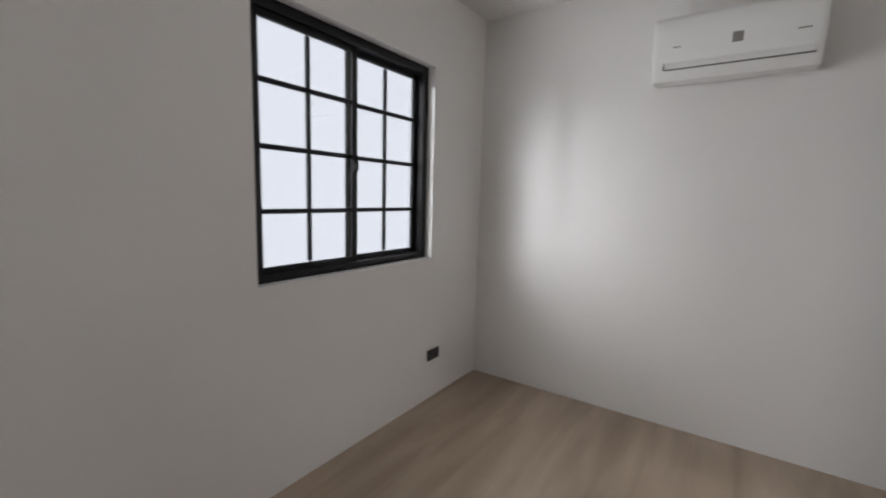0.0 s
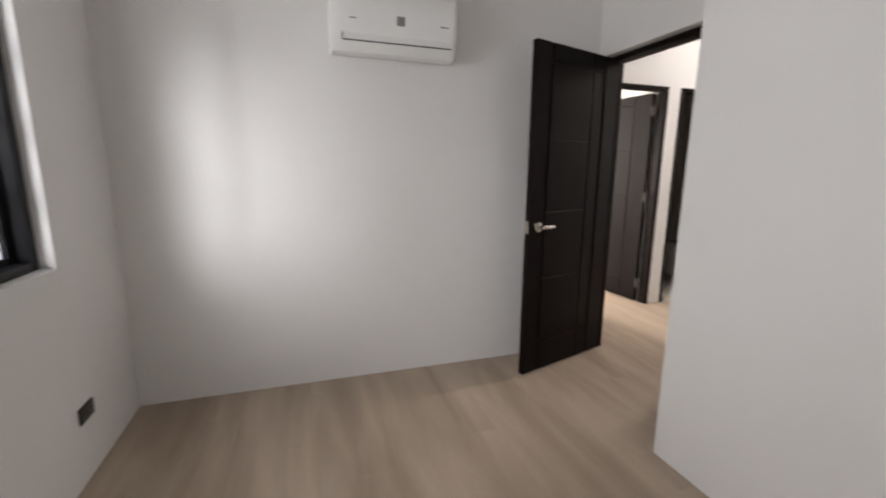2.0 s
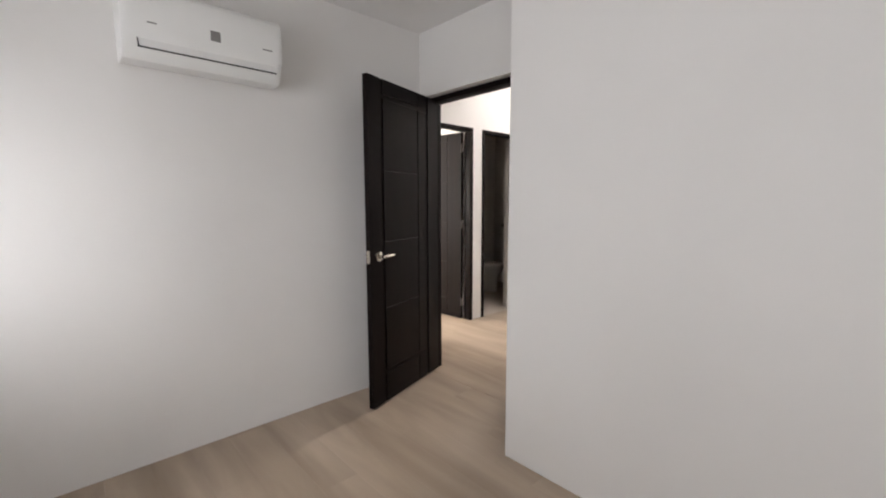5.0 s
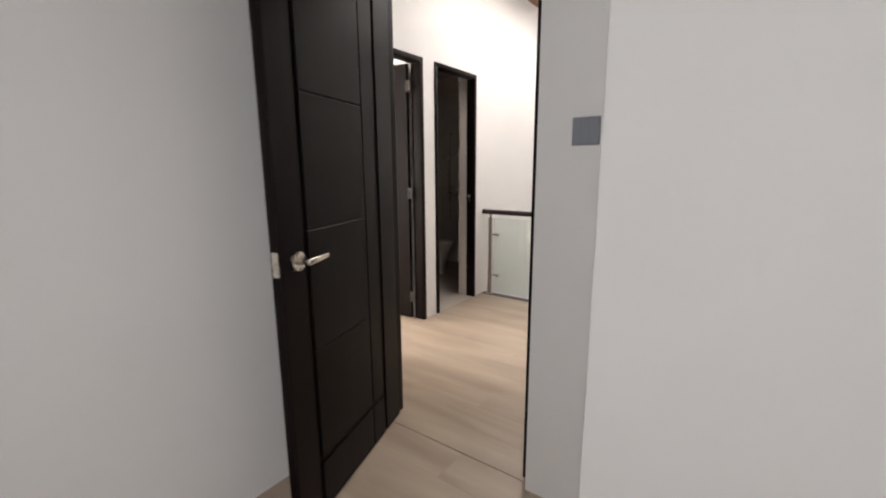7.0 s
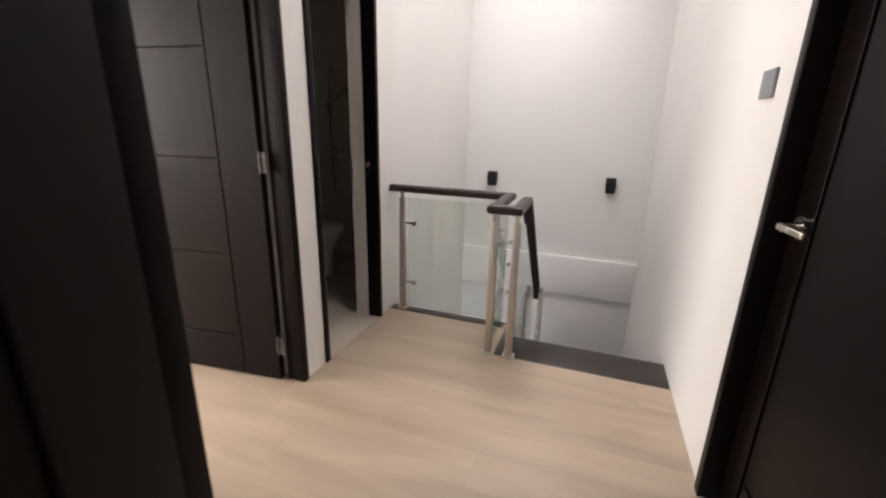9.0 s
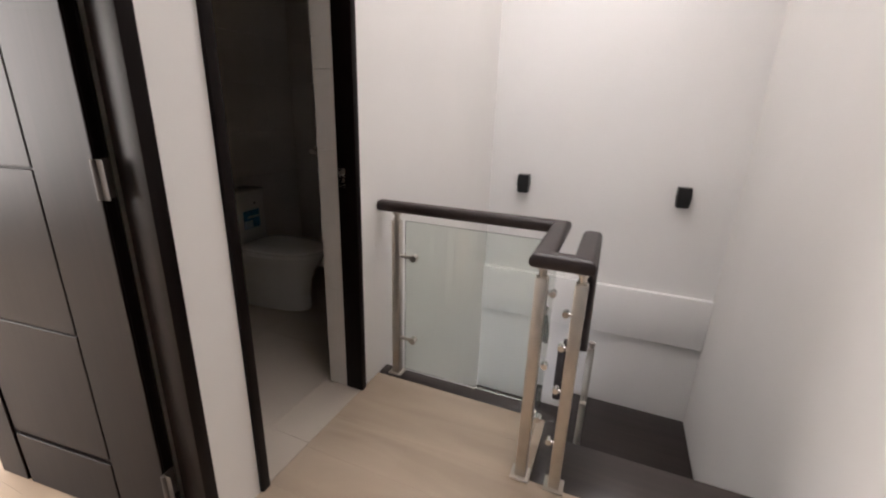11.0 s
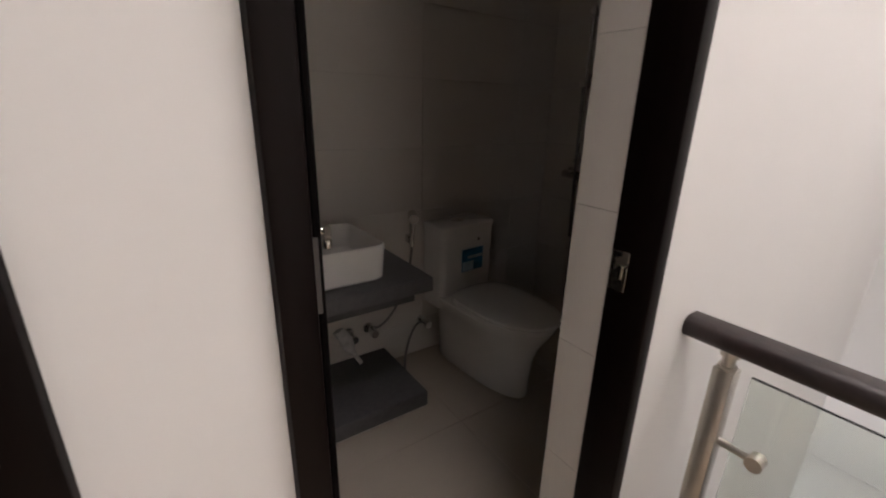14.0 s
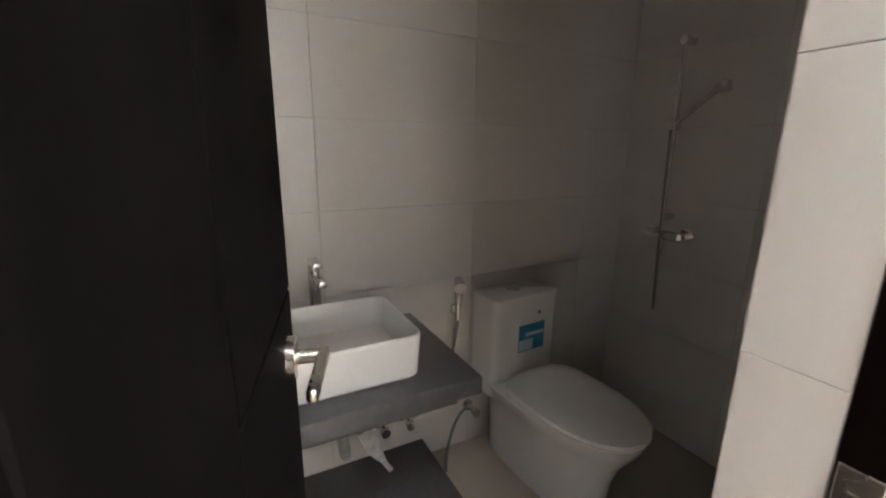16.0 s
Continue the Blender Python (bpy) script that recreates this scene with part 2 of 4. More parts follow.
def wall(name, axis, face, depth, u0, u1, z0, z1, holes, material, label, bevel=0.0):
    """A wall with thickness: its faces lie at face and face + depth along axis; holes are (u0, u1, z0, z1)."""
    us = sorted({u0, u1, *[h for o in holes for h in o[:2]]})
    zs = sorted({z0, z1, *[h for o in holes for h in o[2:]]})
    us, zs = [u for u in us if u0 <= u <= u1], [z for z in zs if z0 <= z <= z1]
    solid = lambda i, j: 0 <= i < len(us) - 1 and 0 <= j < len(zs) - 1 and not any(
        o[0] <= (us[i] + us[i + 1]) / 2 <= o[1] and o[2] <= (zs[j] + zs[j + 1]) / 2 <= o[3] for o in holes)
    bm = bmesh.new()
    cache = {}

    def vert(u, w, z):
        k = (round(u, 5), round(w, 5), round(z, 5))
        if k not in cache:
            cache[k] = bm.verts.new((w, u, z) if axis == "x" else (u, w, z))
        return cache[k]

    a, b = face, face + depth
    for i in range(len(us) - 1):
        for j in range(len(zs) - 1):
            if not solid(i, j):
                continue
            p, q, r, s = us[i], us[i + 1], zs[j], zs[j + 1]
            for w in (a, b):
                bm.faces.new((vert(p, w, r), vert(q, w, r), vert(q, w, s), vert(p, w, s)))
            if not solid(i - 1, j):
                bm.faces.new((vert(p, a, r), vert(p, b, r), vert(p, b, s), vert(p, a, s)))
            if not solid(i + 1, j):
                bm.faces.new((vert(q, a, r), vert(q, b, r), vert(q, b, s), vert(q, a, s)))
            if not solid(i, j - 1):
                bm.faces.new((vert(p, a, r), vert(q, a, r), vert(q, b, r), vert(p, b, r)))
            if not solid(i, j + 1):
                bm.faces.new((vert(p, a, s), vert(q, a, s), vert(q, b, s), vert(p, b, s)))
    return structure(part(name, bm, material), label, "wall")


# ---- plan ----
WX, AY, CX, CY = 0.252, 5.306, 2.754, 4.117       # window wall, air conditioner wall, closet corner
DX, DX2 = 3.180, 3.325                            # bedroom side and hall side of the door wall
JY, HY = 4.452, 5.277                            # edges of the bedroom doorway
SY, NY, EX = 4.255, 6.0, 7.225                    # hall: south wall, north wall, stair end wall
PX, BX, BB, BL, BR = 4.652, 5.295, 7.37, 4.653, 6.5   # bath door edges, back wall, left and right walls
ROOM_H, HALL_H, LAND1, LAND2, LOW = 2.555, 3.05, -1.068, -1.246, -2.85

# bedroom
wall("wall_west", "x", WX - 0.16, 0.16, -0.2, AY, -0.15, ROOM_H + 0.1, [(3.535, 4.72, 0.938, 2.10), (0.835, 2.02, 0.938, 2.10)], WHITE, "white painted plaster wall with window openings")
wall("wall_north", "y", AY, 0.15, WX - 0.16, DX, -0.15, ROOM_H + 0.1, [], WHITE, "white painted plaster wall behind the air conditioner")
wall("wall_east", "x", DX, DX2 - DX, 3.95, NY, -0.15, HALL_H + 0.1, [(JY, HY, -0.15, 2.10)], WHITE, "white painted wall with a doorway to the hall")
boxpart("wall_closet", (CX, DX - 0.002, -0.05, CY, -0.15, ROOM_H + 0.1), WHITE, bevel=0.004)
structure(bpy.data.objects["wall_closet"], "white painted closet block with a crisp corner", "wall")
wall("wall_south", "y", -0.2, 0.15, WX, DX, -0.15, ROOM_H + 0.1, [], WHITE, "plain white painted wall")
bm = bmesh.new()
box(bm, WX - 0.16, DX, -0.2, AY + 0.15, ROOM_H, ROOM_H + 0.1)
structure(part("ceiling", bm, CEIL), "flat white painted bedroom ceiling", "ceiling")

# hall and stairwell
wall("wall_hall_north", "y", NY, 0.17, DX2, EX + 0.15, LOW, HALL_H + 0.1, [(3.65, 4.5, -0.13, 2.12), (PX, BX, -0.13, 2.12)], WHITE,
     "white painted hall wall with two doorways")
wall("wall_hall_south", "y", SY - 0.15, 0.15, DX2, EX + 0.15, LOW, HALL_H + 0.1, [(3.62, 4.45, -0.13, 2.12)], WHITE, "white painted hall wall along the stairs")
wall("wall_stair_end", "x", EX, 0.15, SY, NY, LOW, HALL_H + 0.1, [], STAIRWALL, "tall white painted stairwell end wall")
boxpart("beam", (EX - 0.045, EX, SY + 0.002, NY - 0.002, -0.40, 0.0), STAIRWALL, bevel=0.004)
structure(bpy.data.objects["beam"], "white painted beam across the stairwell wall", "beam")
boxpart("stairwell_floor", (DX2, EX, SY, NY, LOW - 0.1, LOW), WHITE)
structure(bpy.data.objects["stairwell_floor"], "pale floor at the foot of the stairs", "floor")

# wooden hall ceiling; opening over the stairs is unseen, added for the overhead lamp
bm = bmesh.new()
for x0, x1, y0, y1 in ((DX2, 4.5, SY, NY), (6.9, EX, SY, NY), (4.5, 6.9, 5.6, NY), (4.5, 6.9, SY, 4.96)):
    k = y0
    while k < y1 - 0.001:
        box(bm, x0, x1, k, min(k + 0.118, y1), HALL_H, HALL_H + 0.02, 0.003, seg=1)
        k += 0.12
structure(part("ceiling_hall", bm, WOODCEIL), "brown varnished board ceiling over the hall", "ceiling")
# Unseen shaft walls, added round that lamp.
bm = bmesh.new()
for x0, x1, y0, y1 in ((4.46, 4.5, 4.92, 5.64), (6.9, 6.94, 4.92, 5.64), (4.5, 6.9, 4.92, 4.96), (4.5, 6.9, 5.6, 5.64)):
    box(bm, x0, x1, y0, y1, HALL_H + 0.02, HALL_H + 0.45)
structure(part("skylight_shaft", bm, CEIL), "unseen white shaft added round the overhead fill lamp", "skylight")

# floors: slabs under the boards
def slab(name, dims, label, material=GROUT):
    return structure(boxpart(name, dims, material), label, "floor")


floor_room = slab("floor_bedroom", (WX, DX + 0.05, -0.05, AY, -0.15, -0.008), "oak-look plank floor of the bedroom", SUBFLOOR)
bm = bmesh.new()
box(bm, DX + 0.05, 5.08, SY, NY, -0.2, -0.008)
box(bm, 5.08, 5.42, 5.10, NY, -0.2, -0.008)
floor_hall = structure(part("floor_hall", bm, SUBFLOOR), "oak-look plank floor of the hall", "floor")
floor_room2 = slab("floor_bedroom_north", (0.6, 4.5, NY + 0.03, 9.7, -0.15, -0.008), "oak-look plank floor of the sunlit bedroom", SUBFLOOR)
floor_bath = slab("floor_bathroom", (BL, BR, NY + 0.001, BB, -0.15, -0.008), "beige tiled bathroom floor")

# northern bedroom, seen through its doorway
wall("wall_bedroom_north_far", "y", 9.7, 0.15, 0.45, 4.65, -0.15, 2.7, [(1.5, 3.7, 0.0, 2.5)], WHITE, "white wall with a wide window opening")
wall("wall_bedroom_north_west", "x", 0.45, 0.15, NY, 9.7, -0.15, 2.7, [], WHITE, "plain white painted wall")
wall("wall_bath_west", "x", 4.5, BL - 4.5, NY + 0.17, 9.7, -0.15, 2.7, [], WHITE, "white wall between bedroom and bathroom")
wall("wall_bedroom_north_south", "y", 5.85, 0.15, 0.45, DX, -0.15, 2.7, [], WHITE, "plain white painted wall")
bm = bmesh.new()
box(bm, 0.45, 4.65, NY + 0.17, 9.85, 2.55, 2.65)
structure(part("ceiling_bedroom_north", bm, CEIL), "flat white bedroom ceiling", "ceiling")

# bathroom shell
wall("wall_bath_back", "y", BB + 0.008, 0.15, BL, BR + 0.15, -0.15, 2.6, [], GROUT, "bathroom wall under large cream tiles")
wall("wall_bath_east", "x", BR + 0.008, 0.15, NY + 0.17, BB + 0.008, -0.15, 2.6, [], GROUT, "bathroom shower wall under large cream tiles")
bm = bmesh.new()
box(bm, BL, BR, NY + 0.17, BB, 2.42, 2.5)
structure(part("ceiling_bathroom", bm, CEIL), "white bathroom ceiling", "ceiling")


# ---- stairs ----
stairs = thing("staircase", "dark wooden stair treads with white risers going down", "stairs")
boxpart("tread", (5.08, 5.335, SY + 0.002, 5.10, -0.045, 0.001), TREAD, stairs, "dark wooden top tread", bevel=0.006)
for k in range(1, 6):
    x0 = 5.335 + (k - 1) * 0.21
    boxpart("tread", (x0 - 0.02, x0 + 0.21, SY + 0.002, 5.06, -0.178 * k - 0.04, -0.178 * k), TREAD, stairs, bevel=0.005)
    boxpart("riser", (x0 - 0.001, x0 + 0.012, SY + 0.002, 5.06, -0.178 * k, -0.178 * (k - 1) - 0.045), WHITE, stairs, "white painted riser")
x0 = 5.335 + 5 * 0.21
boxpart("riser", (x0 - 0.001, x0 + 0.012, SY + 0.002, 5.06, LAND1, LAND1 + 0.138), WHITE, stairs, "white painted riser")
boxpart("landing", (x0 - 0.02, EX - 0.002, SY + 0.002, 5.12, LAND1 - 0.04, LAND1), TREAD, stairs, "dark wooden upper landing", bevel=0.005)
boxpart("riser", (x0, EX - 0.002, 5.108, 5.118, LAND2, LAND1 - 0.04), WHITE, stairs)
boxpart("landing", (x0 + 0.1, EX - 0.002, 5.10, NY - 0.002, LAND2 - 0.04, LAND2), TREAD, stairs, "dark wooden lower landing", bevel=0.005)
for k in range(1, 7):
    xe = x0 + 0.12 - (k - 1) * 0.21
    boxpart("tread", (xe - 0.21, xe, 5.12, NY - 0.002, LAND2 - 0.178 * k - 0.04, LAND2 - 0.178 * k), TREAD, stairs, bevel=0.005)
    boxpart("riser", (xe - 0.012, xe - 0.001, 5.12, NY - 0.002, LAND2 - 0.178 * k, LAND2 - 0.178 * (k - 1) - 0.04), WHITE, stairs)
bm = bmesh.new()
box(bm, 5.335, x0 + 0.1, 5.062, 5.118, LAND1 - 0.7, LAND1 - 0.05)
structure(part("stair_spine_wall", bm, WHITE), "white painted wall between the stair flights", "wall")
bm = bmesh.new()
box(bm, 5.42, 5.50, 5.10, NY - 0.002, -0.25, 0.002, 0.004)
box(bm, 5.08, 5.42, 5.10, 5.17, -0.25, 0.002, 0.004)
structure(part("trim_stair_edge", bm, TREAD, smooth=True), "dark wooden edging round the stair opening", "trim")


# ---- doors ----
def lever(parent, at, side, toward, name="door_handle"):
    """A satin nickel lever on a round rose; side: the way it sticks out along y, toward: the way it points along x."""
    x, y, z = at
    h = bmesh.new()
    tube(h, (x, y, z), (x, y + side * 0.012, z), 0.032, 28)
    tube(h, (x, y + side * 0.012, z), (x, y + side * 0.05, z), 0.011, 18)
    t = bmesh.new()
    box(t, -0.012, 0.115, -0.008, 0.008, -0.011, 0.011, 0.006, seg=3)
    for vv in t.verts:
        vv.co.y -= 0.012 * max(vv.co.x, 0) / 0.115
        vv.co.z *= 1.0 - 0.15 * max(vv.co.x, 0) / 0.115
    join(h, t, Matrix.Translation((x, y + side * 0.052, z)) @ Matrix.Diagonal((toward, side, 1, 1)))
    return part(name, h, NICKEL, parent, "satin nickel lever handle", smooth=True)


def panel_face(parent, w, y0, y1, H, us, zs, bold, bold_u, bold_z, material):
    """One face of a door: proud panels with thin grooves, and a wide groove where bold says so."""
    for i in range(len(us) - 1):
        for j in range(len(zs[i]) - 1):
            ga, gb = (bold if us[i] in bold_u else 0.0025), (bold if us[i + 1] in bold_u else 0.0025)
            gc, gd = (bold if zs[i][j] in bold_z else 0.0025), (bold if zs[i][j + 1] in bold_z else 0.0025)
            a = us[i] + (0 if us[i] == 0 else ga)
            b = us[i + 1] - (0 if us[i + 1] == w else gb)
            c = zs[i][j] + (0 if zs[i][j] == 0 else gc)
            d = zs[i][j + 1] - (0 if zs[i][j + 1] == H else gd)
            bm = bmesh.new()
            box(bm, a, b, y0, y1, c, d, 0.0018, seg=1)
            part("panel", bm, material, parent)


def door_leaf(name, label, hinge, yaw, w, H, lever_z, style="bordered", plates=False, hinges=True, finish=ESPRESSO):
    """A flush dark leaf. Local x runs from the free edge (0) to the hinge (w); the seen face is at -y."""
    d = thing(name, label, "door", kind="structure")
    T = 0.038
    boxpart("core", (0.0012, w - 0.0012, -T / 2 + 0.008, T / 2 - 0.008, 0.001, H - 0.001), finish, d)
    bold, bold_u, bold_z = 0.010, {0.135}, {0.21, 1.975}
    if style == "offset":
        us = [0, 0.135, 0.56, w]
        zs = [[0, H], [0, 0.21, 0.635, 1.08, 1.53, 1.975, H], [0, H]]
    elif style == "framed":
        us, bold_u = [0, 0.13, w], {0.13}
        zs = [[0, H], [0, 0.21, 1.975, H]]
    elif style == "banded":
        us, bold_u = [0, 0.36, w], set()
        zs = [[0, 0.605, 1.07, 1.54, H], [0, H]]
    else:
        us = [0, 0.13, 0.533, 0.65, w]
        bold, bold_u, bold_z = 0.0125, {0.13, 0.65}, {0.205, 1.965}
        zs = [[0, H], [0, 0.205, 0.635, 1.07, 1.515, 1.965, H], [0, 0.205, 1.965, H], [0, H]]
    for f0, f1 in ((-T / 2, -T / 2 + 0.0085), (T / 2 - 0.0085, T / 2)):
        panel_face(d, w, f0, f1, H, us, zs, bold, bold_u, bold_z, finish)
    lever(d, (0.075, -T / 2, lever_z), -1, 1)
    lever(d, (0.075, T / 2, lever_z), 1, 1)
    bm = bmesh.new()
    box(bm, -0.0025, 0.004, -0.0125, 0.0125, lever_z - 0.04, lever_z + 0.04, 0.001, seg=1)
    box(bm, -0.012, 0, -0.006, 0.006, lever_z - 0.009, lever_z + 0.009, 0.002)
    part("latch_plate", bm, NICKEL, d, "nickel latch plate on the door edge")
    for hz in (0.19, 1.07, 1.90) if hinges else ():
        bm = bmesh.new()
        s = -1
        tube(bm, (w + 0.006, s * (T / 2 + 0.004), hz - 0.045), (w + 0.006, s * (T / 2 + 0.004), hz + 0.045), 0.0065, 12)
        if plates:
            box(bm, w - 0.001, w + 0.0022, -T / 2 + 0.002, T / 2 - 0.004, hz - 0.045, hz + 0.045)
            box(bm, w + 0.003, w + 0.032, -T / 2 - 0.003, -T / 2 - 0.0005, hz - 0.045, hz + 0.045)
        part("hinge", bm, HINGE, d, "dull nickel butt hinge", smooth=True)
    d.matrix_world = Matrix.Translation(hinge) @ pose(0, 0, 0, 0, 0, yaw) @ Matrix.Translation((-w, 0, 0))
    return d


def door_frame(name, label, axis, u0, u1, w0, w1, top, t=0.034, stop=0.0, first=None):
    """A dark timber lining: two jambs and a head. u runs along the wall, w through it."""
    f = thing(name, label, "door frame", kind="structure")
    def bx(n, a, b, c, d):
        dims = (a, b, w0, w1, c, d) if axis == "y" else (w0, w1, a, b, c, d)
        boxpart(n, dims, ESPRESSO, f, bevel=0.003)
    bx("jamb", u0 + 0.001, u0 + (first or t), 0, top - t)
    bx("jamb", u1 - t, u1 - 0.001, 0, top - t)
    bx("head", u0 + 0.001, u1 - 0.001, top - t, top - 0.001)
    if stop:
        sw = (w0 + stop, w0 + stop + 0.03)
        for n, a, b, c, d in (("stop", u0 + t, u0 + t + 0.012, 0, top - t), ("stop", u1 - t - 0.012, u1 - t, 0, top - t), ("stop", u0 + t + 0.012, u1 - t - 0.012, top - t - 0.012, top - t)):
            dims = (a, b, *sw, c, d) if axis == "y" else (*sw, a, b, c, d)
            boxpart(n, dims, ESPRESSO, f, bevel=0.002)
    return f


room_frame = door_frame("door_frame_bedroom", "dark espresso wooden door frame in the white wall", "x", JY, HY, DX + 0.06, DX2 + 0.012, 2.10, 0.036, first=0.040)
door_frame("door_frame_north", "dark espresso wooden door frame of the open bedroom door", "y", 3.65, 4.5, NY - 0.012, NY + 0.085, 2.12, 0.04)
bath_frame = door_frame("door_frame_bath", "dark espresso wooden bathroom door frame", "y", PX, BX, NY - 0.012, NY + 0.075, 2.12, 0.035)
door_frame("door_frame_south", "dark espresso wooden door frame in the hall", "y", 3.62, 4.45, SY - 0.12, SY + 0.012, 2.12, 0.045, stop=0.0)

door_leaf("door_bedroom", "dark espresso wooden door with grooved panels, standing open", (3.275, 5.235, 0.01), math.degrees(math.atan2(5.235 - 4.998, 3.275 - 2.503)), 0.807, 2.07, 0.98, hinges=False)
door_leaf("door_north", "dark espresso wooden door with grooved panels, open inwards", (4.445, 6.105, 0.01), -84.2, 0.765, 2.07, 1.0, style="offset", plates=True)
door_leaf("door_bath", "dark espresso wooden bathroom door, open inwards", (4.705, 6.085, 0.01), -103.5, 0.565, 2.07, 0.985, style="banded", plates=True, finish=DIMDOOR)
door_leaf("door_south", "closed dark espresso wooden door with nickel lever", (3.667, 4.182, 0.01), 180, 0.738, 2.06, 1.0, style="framed")

# strike plates and hinge leaves on the jambs
for hz in (0.19, 1.07, 1.90):
    boxpart("hinge_leaf", (DX + 0.066, DX + 0.10, HY - 0.038, HY - 0.0358, hz - 0.046, hz + 0.046), HINGE, room_frame, "nickel hinge leaf on the jamb", bevel=0.001, seg=1)
bm = bmesh.new()
box(bm, DX + 0.075, DX + 0.107, JY + 0.0395, JY + 0.0425, 0.94, 1.02, 0.001, seg=1)
part("strike_plate", bm, NICKEL, room_frame, "nickel strike plate on the jamb")
bm = bmesh.new()
box(bm, BX - 0.0375, BX - 0.034, NY + 0.038, NY + 0.072, 0.948, 1.024, 0.001, seg=1)
box(bm, BX - 0.040, BX - 0.0372, NY + 0.046, NY + 0.062, 0.971, 1.001, 0.001, seg=1)
part("strike_plate", bm, NICKEL, bath_frame, "nickel strike plate on the jamb")


# ---- window ----
def window():
    w = thing("window_1", "black aluminium sliding window with glazing bars, closed", "window", kind="structure")
    y0, y1, z0, z1 = 3.537, 4.718, 0.94, 2.098
    xf0, xf1 = WX - 0.135, WX - 0.05
    f = bmesh.new()
    box(f, xf0, xf1, y0, y0 + 0.045, z0, z1, 0.003)
    box(f, xf0, xf1, y1 - 0.045, y1, z0, z1, 0.003)
    box(f, xf0, xf1, y0 + 0.045, y1 - 0.045, z1 - 0.045, z1, 0.003)
    box(f, xf0, xf1, y0 + 0.045, y1 - 0.045, z0, z0 + 0.036, 0.003)
    part("window_frame", f, BLACKALU, w, "black aluminium outer frame", smooth=True)
    zs = [1.243, 1.515, 1.783]
    for a, b, x, bar in ((y0 + 0.04, 4.149, WX - 0.082, 3.852), (4.108, y1 - 0.04, WX - 0.112, 4.395)):
        s = bmesh.new()
        box(s, x - 0.011, x + 0.011, a, a + 0.03, z0 + 0.03, z1 - 0.04, 0.002)
        box(s, x - 0.011, x + 0.011, b - 0.036, b, z0 + 0.03, z1 - 0.04, 0.002)
        box(s, x - 0.011, x + 0.011, a + 0.03, b - 0.036, z1 - 0.075, z1 - 0.04, 0.002)
        box(s, x - 0.011, x + 0.011, a + 0.03, b - 0.036, z0 + 0.03, z0 + 0.062, 0.002)
        sash = part("sash", s, BLACKALU, w, "black sliding sash", smooth=True)
        ys = [a + 0.03, bar, b - 0.036]
        lv = [z0 + 0.062, *zs, z1 - 0.075]
        for zz in zs:
            boxpart("glazing_bar", (x - 0.009, x + 0.009, a + 0.03, b - 0.036, zz - 0.011, zz + 0.011), BLACKALU, sash, bevel=0.002)
        for lo, hi in zip(lv, lv[1:]):
            boxpart("glazing_bar", (x - 0.009, x + 0.009, bar - 0.0095, bar + 0.0095, lo + 0.008, hi - 0.008), BLACKALU, sash, bevel=0.002)
            for p, q in zip(ys, ys[1:]):
                g = boxpart("pane", (x - 0.002, x + 0.002, p - 0.005, q + 0.005, lo - 0.005, hi + 0.005), PANE, sash, "window glass darkened to dim the bright view")
                g.visible_shadow = False
    la = bmesh.new()
    box(la, WX - 0.072, WX - 0.056, 4.114, 4.142, 1.44, 1.52, 0.004)
    box(la, WX - 0.058, WX - 0.046, 4.120, 4.136, 1.45, 1.485, 0.004)
    part("latch", la, BLACKALU, w, "small black window latch", smooth=True)
    return w


window_1 = window()
window_2 = copy_thing(window_1, pose(0, -2.7, 0))
window_2.name = "window_2"
bm = bmesh.new()
box(bm, -2.6, -2.58, 1.2, 14.0, -3.0, 5.4)
tagged(part("backdrop", bm, sky_m), "pale overcast sky beyond the window", "sky", kind="structure")

# northern bedroom's balcony door
w2 = thing("window_3", "black framed balcony door letting in bright daylight", "window", kind="structure")
f = bmesh.new()
for a, b in ((1.5, 1.56), (2.57, 2.63), (3.64, 3.7)):
    box(f, a, b, 9.72, 9.78, 0.0, 2.5, 0.003)
box(f, 1.5, 3.7, 9.72, 9.78, 2.44, 2.5, 0.003)
box(f, 1.5, 3.7, 9.72, 9.78, 0.0, 0.06, 0.003)
part("window_frame", f, BLACKALU, w2, smooth=True)


